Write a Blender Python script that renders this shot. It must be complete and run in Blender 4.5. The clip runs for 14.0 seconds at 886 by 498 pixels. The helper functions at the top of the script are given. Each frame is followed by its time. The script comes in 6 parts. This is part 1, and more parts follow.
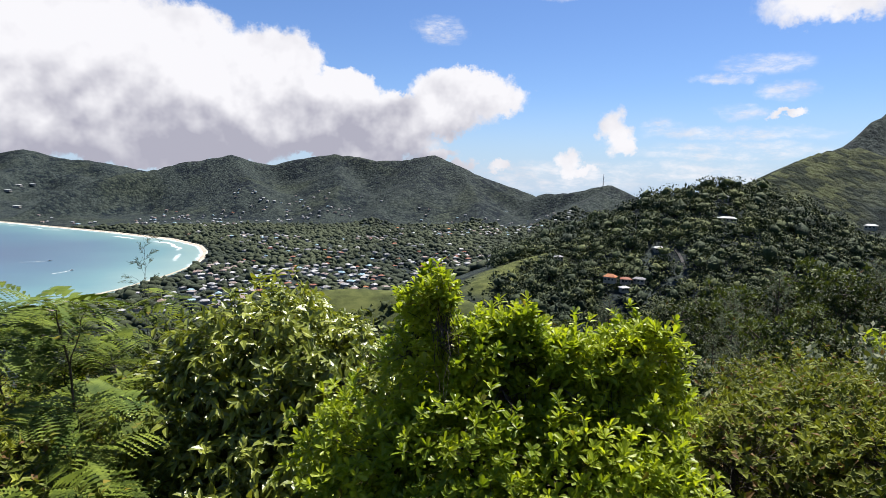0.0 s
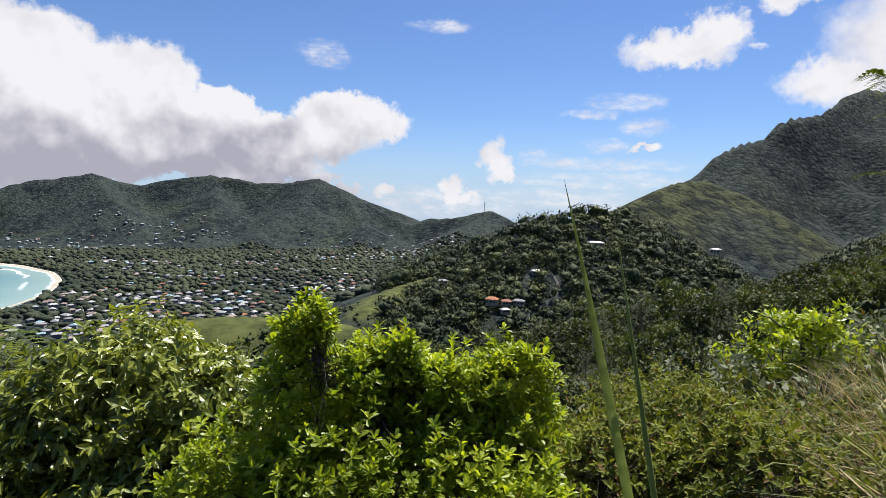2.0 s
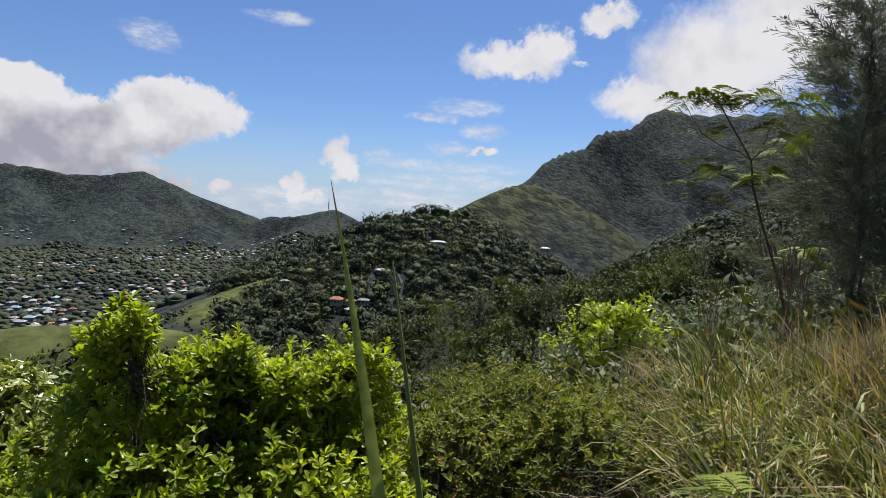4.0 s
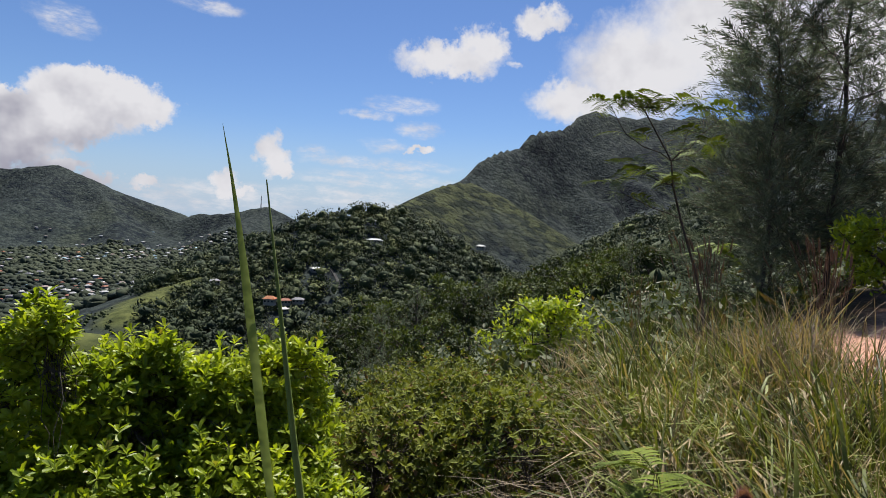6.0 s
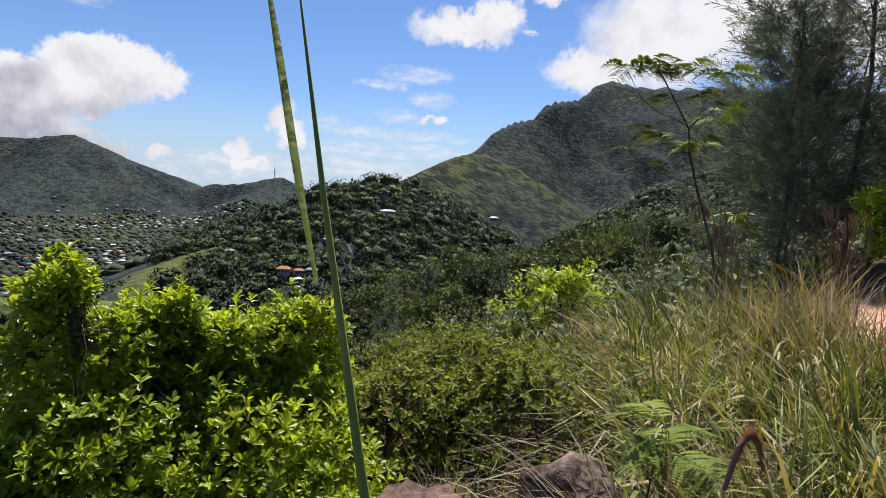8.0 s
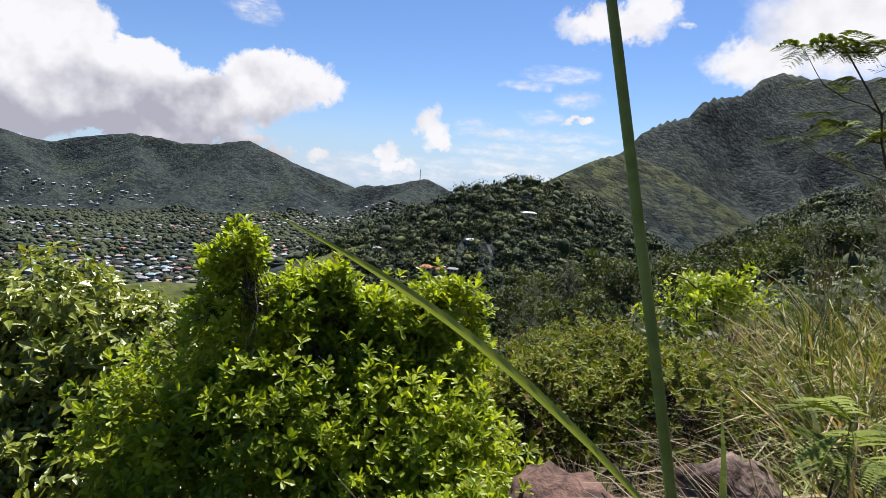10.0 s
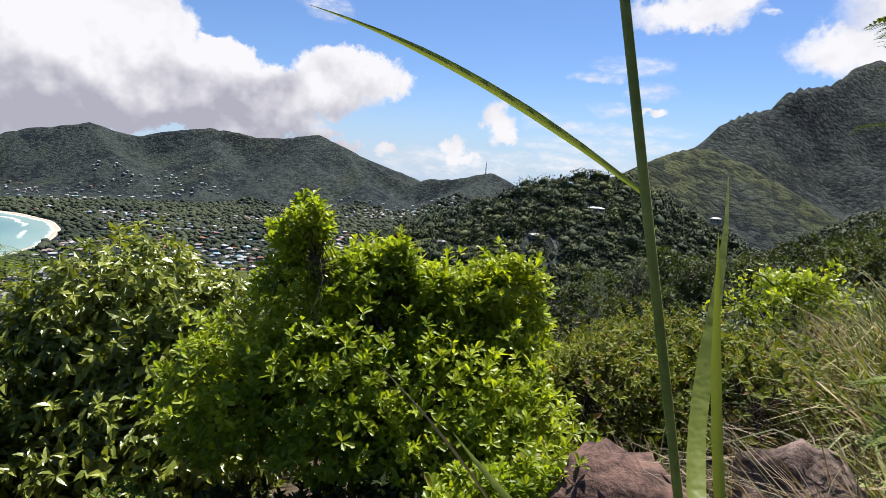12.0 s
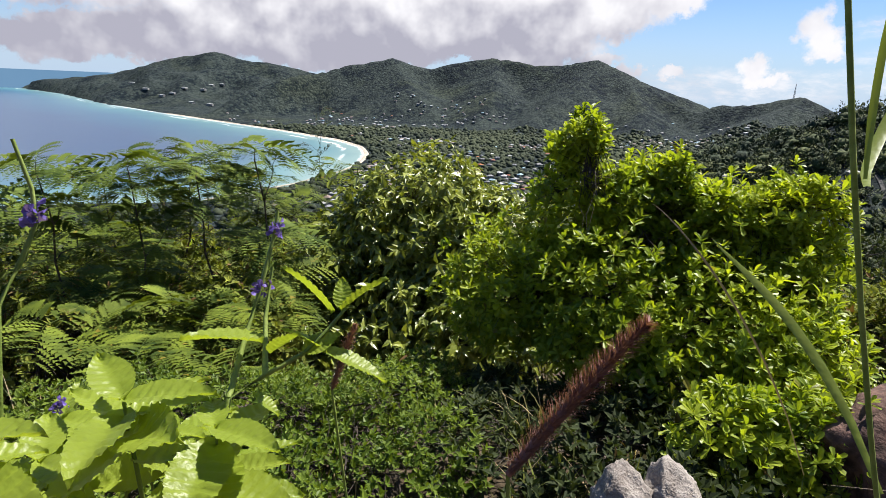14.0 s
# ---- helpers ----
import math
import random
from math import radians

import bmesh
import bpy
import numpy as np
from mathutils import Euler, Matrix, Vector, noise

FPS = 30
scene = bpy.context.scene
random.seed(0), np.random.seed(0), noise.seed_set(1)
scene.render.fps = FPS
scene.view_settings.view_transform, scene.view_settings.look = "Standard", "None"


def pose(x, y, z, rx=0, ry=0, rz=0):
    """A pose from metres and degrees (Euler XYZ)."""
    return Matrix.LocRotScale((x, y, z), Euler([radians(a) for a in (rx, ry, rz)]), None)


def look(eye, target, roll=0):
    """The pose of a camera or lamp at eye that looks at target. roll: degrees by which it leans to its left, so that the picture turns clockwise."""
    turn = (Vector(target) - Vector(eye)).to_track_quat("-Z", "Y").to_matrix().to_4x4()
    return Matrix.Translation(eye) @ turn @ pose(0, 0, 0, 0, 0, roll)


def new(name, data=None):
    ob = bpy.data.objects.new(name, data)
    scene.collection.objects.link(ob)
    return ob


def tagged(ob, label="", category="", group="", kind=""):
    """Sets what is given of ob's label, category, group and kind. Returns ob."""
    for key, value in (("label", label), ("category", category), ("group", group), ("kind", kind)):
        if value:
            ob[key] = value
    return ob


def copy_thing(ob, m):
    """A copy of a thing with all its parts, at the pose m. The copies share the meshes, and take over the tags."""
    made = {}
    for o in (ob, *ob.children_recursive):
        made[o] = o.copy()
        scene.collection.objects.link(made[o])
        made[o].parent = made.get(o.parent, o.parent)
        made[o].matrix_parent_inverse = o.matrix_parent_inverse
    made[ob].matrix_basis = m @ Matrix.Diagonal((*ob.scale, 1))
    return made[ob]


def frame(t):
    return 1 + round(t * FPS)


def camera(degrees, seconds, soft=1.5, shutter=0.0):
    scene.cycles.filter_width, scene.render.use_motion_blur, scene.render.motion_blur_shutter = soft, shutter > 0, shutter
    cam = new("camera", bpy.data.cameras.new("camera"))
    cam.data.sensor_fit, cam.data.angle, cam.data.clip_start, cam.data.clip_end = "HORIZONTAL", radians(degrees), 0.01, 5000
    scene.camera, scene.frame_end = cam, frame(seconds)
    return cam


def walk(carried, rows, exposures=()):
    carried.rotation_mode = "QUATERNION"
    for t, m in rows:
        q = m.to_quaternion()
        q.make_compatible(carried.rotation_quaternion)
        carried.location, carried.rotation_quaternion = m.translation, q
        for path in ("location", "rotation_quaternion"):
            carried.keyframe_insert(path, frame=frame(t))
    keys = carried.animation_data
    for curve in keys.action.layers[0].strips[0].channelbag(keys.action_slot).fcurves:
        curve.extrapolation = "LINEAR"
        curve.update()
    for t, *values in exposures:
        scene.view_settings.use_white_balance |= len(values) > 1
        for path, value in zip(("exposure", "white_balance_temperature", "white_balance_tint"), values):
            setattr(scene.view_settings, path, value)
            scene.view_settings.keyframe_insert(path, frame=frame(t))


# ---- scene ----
cam = camera(74.0, 14.0, soft=0.5)
PATH = [
    (0, (0.045, 0.589, 2.046), (0.080, 2.576, 1.819), 1.5),
    (0.5, (0.059, 0.582, 2.051), (0.178, 2.567, 1.834), 1.6),
    (1, (0.065, 0.579, 2.056), (0.271, 2.561, 1.880), 1.6),
    (1.5, (0.069, 0.577, 2.059), (0.361, 2.550, 1.912), 1.8),
    (2, (0.076, 0.575, 2.061), (0.495, 2.526, 1.929), 2.2),
    (2.5, (0.086, 0.580, 2.067), (0.648, 2.495, 1.943), 2.6),
    (3, (0.095, 0.589, 2.067), (0.810, 2.453, 1.951), 2.6),
    (3.5, (0.101, 0.600, 2.065), (0.928, 2.417, 1.952), 2.8),
    (6, (0.097, 0.545, 2.048), (1.195, 2.213, 1.942), 3.2),
    (6.5, (0.092, 0.532, 2.034), (1.207, 2.189, 1.924), 3.1),
    (7, (0.091, 0.524, 2.024), (1.207, 2.179, 1.894), 3.0),
    (7.5, (0.095, 0.526, 2.015), (1.195, 2.188, 1.845), 3.1),
    (8, (0.091, 0.533, 1.997), (1.153, 2.215, 1.792), 3.5),
    (8.5, (0.086, 0.538, 1.973), (1.020, 2.292, 1.747), 3.6),
    (9, (0.076, 0.544, 1.950), (0.855, 2.371, 1.715), 3.5),
    (11.5, (0.079, 0.548, 1.838), (0.625, 2.458, 1.604), 4.1),
    (12, (0.089, 0.514, 1.827), (0.515, 2.450, 1.564), 4.0),
    (12.5, (0.101, 0.465, 1.815), (0.285, 2.433, 1.508), 3.4),
    (13, (0.101, 0.421, 1.803), (0.115, 2.388, 1.442), 3.3),
    (13.5, (0.100, 0.390, 1.776), (-0.136, 2.327, 1.337), 2.9),
    (14, (0.077, 0.360, 1.766), (-0.367, 2.232, 1.221), 2.6),
]
EXPOSURES = [(0, 1.0, 6450, 12), (1, 0.98, 6450, 12), (2.5, 0.86, 6450, 12), (3.5, 0.74, 6450, 12), (6, 0.70, 6450, 12), (7, 0.74, 6450, 12), (8, 0.92, 6450, 12), (8.5, 1.0, 6450, 12),
             (11.5, 1.0, 6450, 12), (13, 1.02, 6450, 12), (14, 1.06, 6450, 12)]
walk(cam, [(t, look(eye, target, roll)) for t, eye, target, roll in PATH], EXPOSURES)


# ---- daylight ----
SUN_AZ, SUN_EL = 40.0, 60.0          # degrees from +y towards +x, and above the horizon
sun_way = Vector((math.sin(radians(SUN_AZ)) * math.cos(radians(SUN_EL)),
                  math.cos(radians(SUN_AZ)) * math.cos(radians(SUN_EL)), math.sin(radians(SUN_EL))))
sun = new("sun", bpy.data.lights.new("sun", "SUN"))
sun.data.energy, sun.data.angle, sun.data.color = 5.0, radians(0.53), (1.0, 0.96, 0.89)
sun.matrix_world = look(sun_way * 100, (0, 0, 0))


class Nodes:
    """Short hand for building a node tree."""

    def __init__(self, tree):
        self.tree = tree
        tree.nodes.clear()

    def add(self, kind, ins=(), out=0, operation="", smooth=False, colour=False, attribute=""):
        n = self.tree.nodes.new(kind)
        if operation:
            n.operation = operation
        if smooth:
            n.interpolation_type = "SMOOTHSTEP"
        if colour:
            n.data_type = "RGBA"
        if attribute:
            n.attribute_name = attribute
        pairs = ins.items() if isinstance(ins, dict) else enumerate(ins)
        for k, v in pairs:
            if v is None:
                continue
            if isinstance(v, bpy.types.NodeSocket):
                self.tree.links.new(v, n.inputs[k])
            else:
                n.inputs[k].default_value = v
        return n.outputs[out] if len(n.outputs) else None

    def m(self, op, *ins):
        return self.add("ShaderNodeMath", ins, operation=op)

    def vm(self, op, *ins, out=0):
        return self.add("ShaderNodeVectorMath", ins, out, operation=op)

    def step(self, v, a, b, lo=0.0, hi=1.0):
        return self.add("ShaderNodeMapRange", (v, a, b, lo, hi), smooth=True)

    def mix(self, f, a, b):
        return self.add("ShaderNodeMix", {0: f, 6: a, 7: b}, 2, colour=True)

    def noise(self, vec, scale, detail=4.0, rough=0.55, out=0):
        return self.add("ShaderNodeTexNoise", {"Vector": vec, "Scale": scale, "Detail": detail, "Roughness": rough}, out)

    def ramp(self, f, stops):
        n = self.tree.nodes.new("ShaderNodeValToRGB")
        self.tree.links.new(f, n.inputs[0])
        e = n.color_ramp.elements
        while len(e) < len(stops):
            e.new(0.5)
        for el, (p, c) in zip(e, stops):
            el.position, el.color = p, (*c, 1)
        return n.outputs[0]


# clouds: azimuth, height above the horizon, half width, half height (degrees)
BANK = [(-30, 9.4, 11, 6), (-35, 10.8, 5, 3.4), (-22.6, 10.3, 6.5, 4.2), (-15, 9.6, 5.0, 3.9), (-8.3, 8.0, 3.9, 2.0),
        (-21, 5.8, 19, 3.3), (3.4, 8.3, 5.8, 2.5), (-3.5, 6.0, 9, 2.0), (-44, 7.5, 14, 3.4), (-62, 9, 16, 5), (-27, 3.7, 18, 1.7), (-8, 4.2, 8, 1.3), (-24, 2.2, 11, 1.5), (-42, 2.2, 13, 1.9), (-9, 2.8, 7, 1.2)]
PUFFS = [(16.3, 5.2, 1.5, 1.9), (16.9, 4.2, 1.3, 0.9), (12.9, 1.9, 1.3, 1.2), (13.8, 1.2, 2.2, 0.6), (5.9, 1.5, 1.4, 0.6),
         (2.6, 1.8, 1.1, 0.6), (33.0, 14.9, 4.8, 1.5), (36.0, 16.1, 2.0, 1.7), (41.3, 18.4, 2.6, 1.3), (51.4, 14.4, 7.2, 4.6),
         (45.0, 11.6, 4.4, 2.0), (58, 17.4, 7.5, 5.4), (70, 16, 10, 7), (30.4, 6.4, 1.5, 0.4), (-0.3, 2.6, 2.2, 0.7), (-3.4, 3.6, 4, 1.2)]
WISPS = [(0.4, 13.9, 2.7, 1.2), (28.6, 10.5, 4.0, 0.8), (30.4, 8.3, 2.4, 0.8), (25.5, 9.4, 2.4, 0.5), (20.7, 5.5, 1.8, 0.7),
         (27.6, 4.8, 8, 0.6), (26.9, 3.3, 9, 0.8), (11, 0.6, 9, 1.5), (24, 1.5, 12, 1.0), (11.2, 17, 2.8, 0.6),
         (-42, 2.6, 14, 1.3), (-24, 2.6, 10, 1.2), (27.0, 6.6, 2.0, 0.7), (39, 14.6, 0.9, 0.3), (-58, 2.0, 14, 1.2)]

world = bpy.data.worlds.new("sky")
scene.world = world
world.use_nodes = True
g = Nodes(world.node_tree)
way = g.vm("NORMALIZE", g.add("ShaderNodeTexCoord"))
sx, sy, sz = (g.add("ShaderNodeSeparateXYZ", (way,), i) for i in range(3))
az = g.m("DEGREES", g.m("ARCTAN2", sx, sy))
el = g.m("DEGREES", g.m("ARCSINE", sz))
flat = g.add("ShaderNodeCombineXYZ", (az, el, 0.0))
big = g.vm("SUBTRACT", g.noise(way, 9.0, 9.0, 0.62, out=1), (0.5, 0.5, 0.5))
fine = g.vm("SUBTRACT", g.noise(way, 42.0, 7.0, 0.62, out=1), (0.5, 0.5, 0.5))


def cover(blobs, wob, frill, hard, soft):
    bent = g.vm("ADD", flat, g.vm("ADD", g.vm("MULTIPLY", big, wob), g.vm("MULTIPLY", fine, frill)))
    near = None
    for a, e, w, h in blobs:
        d = g.vm("MULTIPLY", g.vm("SUBTRACT", bent, (a, e, 0)), (1 / w, 1 / h, 0))
        d = g.vm("DOT_PRODUCT", d, d, out=1)
        near = d if near is None else g.m("SMOOTH_MIN", near, d, 0.35)
    return g.step(near, soft, hard), near


bank, bank_d = cover(BANK, (6.0, 4.0, 0), (3.2, 2.8, 0), 0.66, 1.16)
puff, puff_d = cover(PUFFS, (5.0, 3.4, 0), (3.6, 3.2, 0), 0.2, 1.5)
wisp, wisp_d = cover(WISPS, (5.0, 1.4, 0), (2.6, 0.9, 0), 0.1, 1.5)
wisp = g.m("MULTIPLY", wisp, g.step(g.noise(g.vm("MULTIPLY", way, (1.0, 1.0, 3.0)), 26.0, 8.0, 0.65), 0.36, 0.72, 0.1, 0.8))
lump = g.noise(g.vm("ADD", way, (0.008, 0.0, 0.030)), 11.0, 4.0, 0.5)
lump2 = g.noise(way, 11.0, 4.0, 0.5)
relief = g.m("MULTIPLY", g.m("SUBTRACT", lump2, lump), 1.5)
lit = g.step(g.m("ADD", el, g.m("MULTIPLY", relief, 6.0)), 1.5, 9.5)
lit = g.m("MAXIMUM", lit, g.step(az, -2.0, 8.0, 0.0, 0.92))
cloud_col = g.mix(g.m("ADD", lit, relief), (0.225, 0.225, 0.265, 1), (0.475, 0.475, 0.485, 1))
amount = g.m("MAXIMUM", g.m("MAXIMUM", bank, puff), wisp)
sky = g.add("ShaderNodeTexSky")
sky_node = sky.node
sky_node.sky_type, sky_node.sun_disc, sky_node.altitude = "NISHITA", False, 160.0
sky_node.sun_elevation, sky_node.sun_rotation = radians(SUN_EL), radians(SUN_AZ)
sky_node.air_density, sky_node.dust_density, sky_node.ozone_density = 1.0, 0.15, 3.0
SKY_STRENGTH = 0.050
blue = g.vm("MULTIPLY", sky, (SKY_STRENGTH * 0.82, SKY_STRENGTH * 0.98, SKY_STRENGTH * 1.25))
blue = g.mix(g.step(el, 9.0, -1.0, 0.0, 0.8), blue, (0.255, 0.335, 0.435, 1))
g.add("ShaderNodeOutputWorld", (g.add("ShaderNodeBackground", (g.mix(amount, blue, cloud_col), 1.0)),))


# ---- materials ----
def material(name, rough=0.6, spec=0.4, metal=0.0):
    mat = bpy.data.materials.new(name)
    mat.use_nodes = True
    n = Nodes(mat.node_tree)
    n.at = n.add("ShaderNodeNewGeometry")
    n.rough, n.spec, n.metal = rough, spec, metal
    return mat, n


def finish(n, col, bump=None, strength=0.4, dist=0.02, leaf=0.0, rough=None, glow=(1.25, 1.2, 0.5)):
    ins = {"Base Color": col, "Roughness": n.rough if rough is None else rough, "Specular IOR Level": n.spec, "Metallic": n.metal}
    if bump is not None:
        ins["Normal"] = n.add("ShaderNodeBump", {"Strength": strength, "Distance": dist, "Height": bump})
    out = n.add("ShaderNodeBsdfPrincipled", ins)
    if leaf:
        thin = n.add("ShaderNodeBsdfTranslucent", {"Color": n.vm("MULTIPLY", col, glow)})
        out = n.add("ShaderNodeMixShader", {0: leaf, 1: out, 2: thin})
    n.add("ShaderNodeOutputMaterial", (out,))


SHADE = 0.58      # all paints and leaves, against the sunlight


def tone(c):
    return (c[0] * SHADE, c[1] * SHADE, c[2] * SHADE, 1)


def leaf_material(name, dark, light, old=None, rough=0.42, leaf=0.38, spec=0.45, share=0.93, glow=(1.25, 1.2, 0.5), clump=(0.62, 1.7, 0.62)):
    mat, n = material(name, rough, spec)
    r = n.add("ShaderNodeNewGeometry", (), "Random Per Island")
    spot = n.step(n.noise(n.at, clump[1], 2.0), 0.28, 0.72)
    col = n.mix(n.m("ADD", n.m("MULTIPLY", r, clump[0]), n.m("MULTIPLY", spot, clump[2])), tone(dark), tone(light))
    if old:
        pick = n.m("FRACT", n.m("MULTIPLY", r, 37.31))
        col = n.mix(n.step(pick, share, min(share + 0.03, 1.0)), col, tone(old))
    col = n.mix(n.m("MULTIPLY", n.noise(n.at, 90.0, 3.0), 0.3), col, n.vm("MULTIPLY", col, (1.5, 1.4, 1.2)))
    finish(n, col, n.noise(n.at, 160.0, 2.0), 0.25, 0.003, leaf, glow=glow)
    return mat


def plain_material(name, a, b, scale, rough=0.8, bump=0.5, dist=0.01, spec=0.3, fine_scale=None, metal=0.0):
    mat, n = material(name, rough, spec, metal)
    f = n.noise(n.at, scale, 6.0, 0.6)
    f2 = n.noise(n.at, fine_scale or scale * 9, 4.0, 0.6)
    col = n.mix(n.step(n.m("ADD", n.m("MULTIPLY", f, 0.7), n.m("MULTIPLY", f2, 0.3)), 0.36, 0.64), tone(a), tone(b))
    finish(n, col, f2, bump, dist)
    return mat


def canopy_material(name, dark, light, scale):
    mat, n = material(name, 0.85, 0.15)
    r = n.add("ShaderNodeNewGeometry", (), "Random Per Island")
    f = n.noise(n.at, scale, 6.0, 0.7)
    wide = n.noise(n.at, min(scale, 0.16) * 0.03, 5.0)
    v = n.m("ADD", n.m("ADD", n.m("MULTIPLY", r, 0.16), n.m("MULTIPLY", f, 0.30)), n.m("MULTIPLY", wide, 1.0))
    col = n.mix(n.step(v, 0.35, 1.0), tone(dark), tone(light))
    finish(n, col, f, 0.25, 0.6 / scale)
    return mat


def grove_material(name):
    """Crowns whose green differs from tree to tree."""
    mat, n = material(name, 0.8, 0.2)
    own = n.add("ShaderNodeAttribute", (), 2, attribute="tint")
    r = n.add("ShaderNodeNewGeometry", (), "Random Per Island")
    f = n.noise(n.at, 1.1, 5.0, 0.7)
    v = n.m("ADD", n.m("ADD", n.m("MULTIPLY", own, 0.62), n.m("MULTIPLY", r, 0.18)), n.m("MULTIPLY", n.m("SUBTRACT", f, 0.4), 0.5))
    col = n.ramp(v, [(0.0, tone((0.026, 0.046, 0.026))[:3]), (0.35, tone((0.058, 0.086, 0.037))[:3]), (0.62, tone((0.118, 0.148, 0.052))[:3]), (0.95, tone((0.260, 0.280, 0.082))[:3])])
    finish(n, col, f, 0.6, 0.8)
    return mat


def roofs_material(name):
    mat, n = material(name, 0.7, 0.3)
    r = n.add("ShaderNodeNewGeometry", (), "Random Per Island")
    col = n.ramp(r, [(0.0, (0.34, 0.34, 0.33)), (0.20, (0.38, 0.38, 0.37)), (0.24, (0.24, 0.25, 0.26)), (0.55, (0.32, 0.32, 0.33)), (0.59, (0.20, 0.13, 0.11)), (0.88, (0.22, 0.17, 0.15)), (0.90, (0.22, 0.36, 0.42))])
    col = n.mix(n.m("MULTIPLY", n.noise(n.at, 0.6, 5.0), 0.4), col, (0.22, 0.20, 0.17, 1))
    finish(n, col, n.noise(n.at, 2.0, 3.0), 0.2, 0.1)
    return mat


M_GROVE = grove_material("mixed_tree_crowns")
M_TOWN_ROOFS = roofs_material("town_roofs")
M_CANOPY_MID = canopy_material("forest_canopy", (0.026, 0.044, 0.022), (0.110, 0.136, 0.050), 0.7)
M_CANOPY_TOWN = canopy_material("garden_trees", (0.026, 0.040, 0.030), (0.100, 0.120, 0.062), 0.5)
M_LEAF_SCRUB = leaf_material("scrub_leaf", (0.035, 0.062, 0.014), (0.150, 0.180, 0.040), (0.20, 0.13, 0.05), rough=0.6, spec=0.3, leaf=0.2, share=0.94)
M_LEAF_MID = leaf_material("tree_foliage", (0.016, 0.034, 0.011), (0.085, 0.115, 0.032), (0.16, 0.10, 0.03), rough=0.65, spec=0.25, leaf=0.3, share=0.97)
M_LEAF_CANOPY = leaf_material("spreading_tree_leaf", (0.034, 0.066, 0.014), (0.170, 0.215, 0.052), (0.16, 0.10, 0.03), rough=0.65, spec=0.2, leaf=0.25, share=0.97, clump=(0.35, 0.5, 0.7))
M_LEAF_YELLOW = leaf_material("bright_shrub_leaf", (0.160, 0.280, 0.015), (0.640, 0.760, 0.050), (0.30, 0.26, 0.05), leaf=0.5, share=0.985, clump=(0.50, 3.5, 0.60))
M_LEAF_GLOSS = leaf_material("glossy_dark_leaf", (0.060, 0.115, 0.015), (0.520, 0.580, 0.090), rough=0.33, spec=0.55, leaf=0.28, clump=(0.50, 2.5, 0.60))
M_LEAF_MAT = leaf_material("creeper_leaf", (0.035, 0.066, 0.010), (0.380, 0.430, 0.060), (0.28, 0.17, 0.07), leaf=0.26, share=0.92, clump=(0.40, 3.0, 0.70), rough=0.6, spec=0.2)
M_LEAF_FERN = leaf_material("feathery_leaf", (0.030, 0.064, 0.010), (0.270, 0.350, 0.040), (0.35, 0.28, 0.04), leaf=0.22, share=0.975, clump=(0.22, 5.0, 0.85), rough=0.7, spec=0.15)
M_LEAF_PINNATE = leaf_material("dark_feathery_leaf", (0.050, 0.100, 0.018), (0.270, 0.360, 0.060), (0.30, 0.26, 0.04), leaf=0.22, share=0.97, clump=(0.22, 5.0, 0.85), rough=0.7, spec=0.15)
M_LEAF_MINT = leaf_material("small_herb_leaf", (0.065, 0.135, 0.014), (0.270, 0.375, 0.045), rough=0.5, spec=0.25)
M_LEAF_HERB = leaf_material("herb_leaf", (0.270, 0.400, 0.030), (0.500, 0.620, 0.085), rough=0.4, leaf=0.5)
M_NEEDLE = leaf_material("casuarina_needle", (0.050, 0.070, 0.042), (0.290, 0.350, 0.210), (0.20, 0.16, 0.10), rough=0.7, leaf=0.4, share=0.9, glow=(1.0, 1.0, 0.95), clump=(0.25, 1.3, 0.85))
M_GRASS = leaf_material("grass_blade", (0.018, 0.036, 0.008), (0.350, 0.400, 0.075), (0.52, 0.41, 0.22), leaf=0.25, share=0.72, clump=(0.45, 2.2, 0.60), rough=0.55, spec=0.25)
M_STRAW = leaf_material("dry_grass", (0.085, 0.055, 0.036), (0.58, 0.46, 0.30), (0.16, 0.20, 0.05), rough=0.7, leaf=0.3, share=0.85, clump=(0.50, 2.5, 0.55))
M_SEED = leaf_material("brown_seed_head", (0.13, 0.075, 0.055), (0.34, 0.22, 0.16), rough=0.7, leaf=0.3)
M_BLADE = leaf_material("tall_grass_leaf", (0.28, 0.37, 0.05), (0.44, 0.54, 0.11), rough=0.4, leaf=0.5)
M_SPIKE = leaf_material("purple_grass_bristle", (0.26, 0.10, 0.085), (0.52, 0.28, 0.23), rough=0.7, leaf=0.25)
M_PETAL = leaf_material("violet_petal", (0.16, 0.10, 0.50), (0.26, 0.18, 0.70), rough=0.6, leaf=0.3)
M_BARK = plain_material("bark", (0.06, 0.045, 0.035), (0.17, 0.14, 0.11), 14.0, 0.9, 0.8, 0.01)
M_STEM = plain_material("green_stem", (0.21, 0.30, 0.05), (0.38, 0.47, 0.11), 30.0, 0.6, 0.3, 0.002)
M_ROCK_PINK = plain_material("pinkish_rock", (0.060, 0.034, 0.027), (0.46, 0.33, 0.27), 8.0, 0.9, 0.8, 0.012, fine_scale=38.0)
M_ROCK = plain_material("red_brown_rock", (0.050, 0.028, 0.021), (0.30, 0.175, 0.135), 8.0, 0.9, 0.8, 0.012, fine_scale=38.0)
M_STONE = plain_material("pale_stone", (0.30, 0.25, 0.21), (0.60, 0.54, 0.47), 12.0, 0.9, 0.8, 0.012)
M_WALL = plain_material("painted_render", (0.32, 0.30, 0.27), (0.54, 0.52, 0.48), 0.4, 0.9, 0.1)
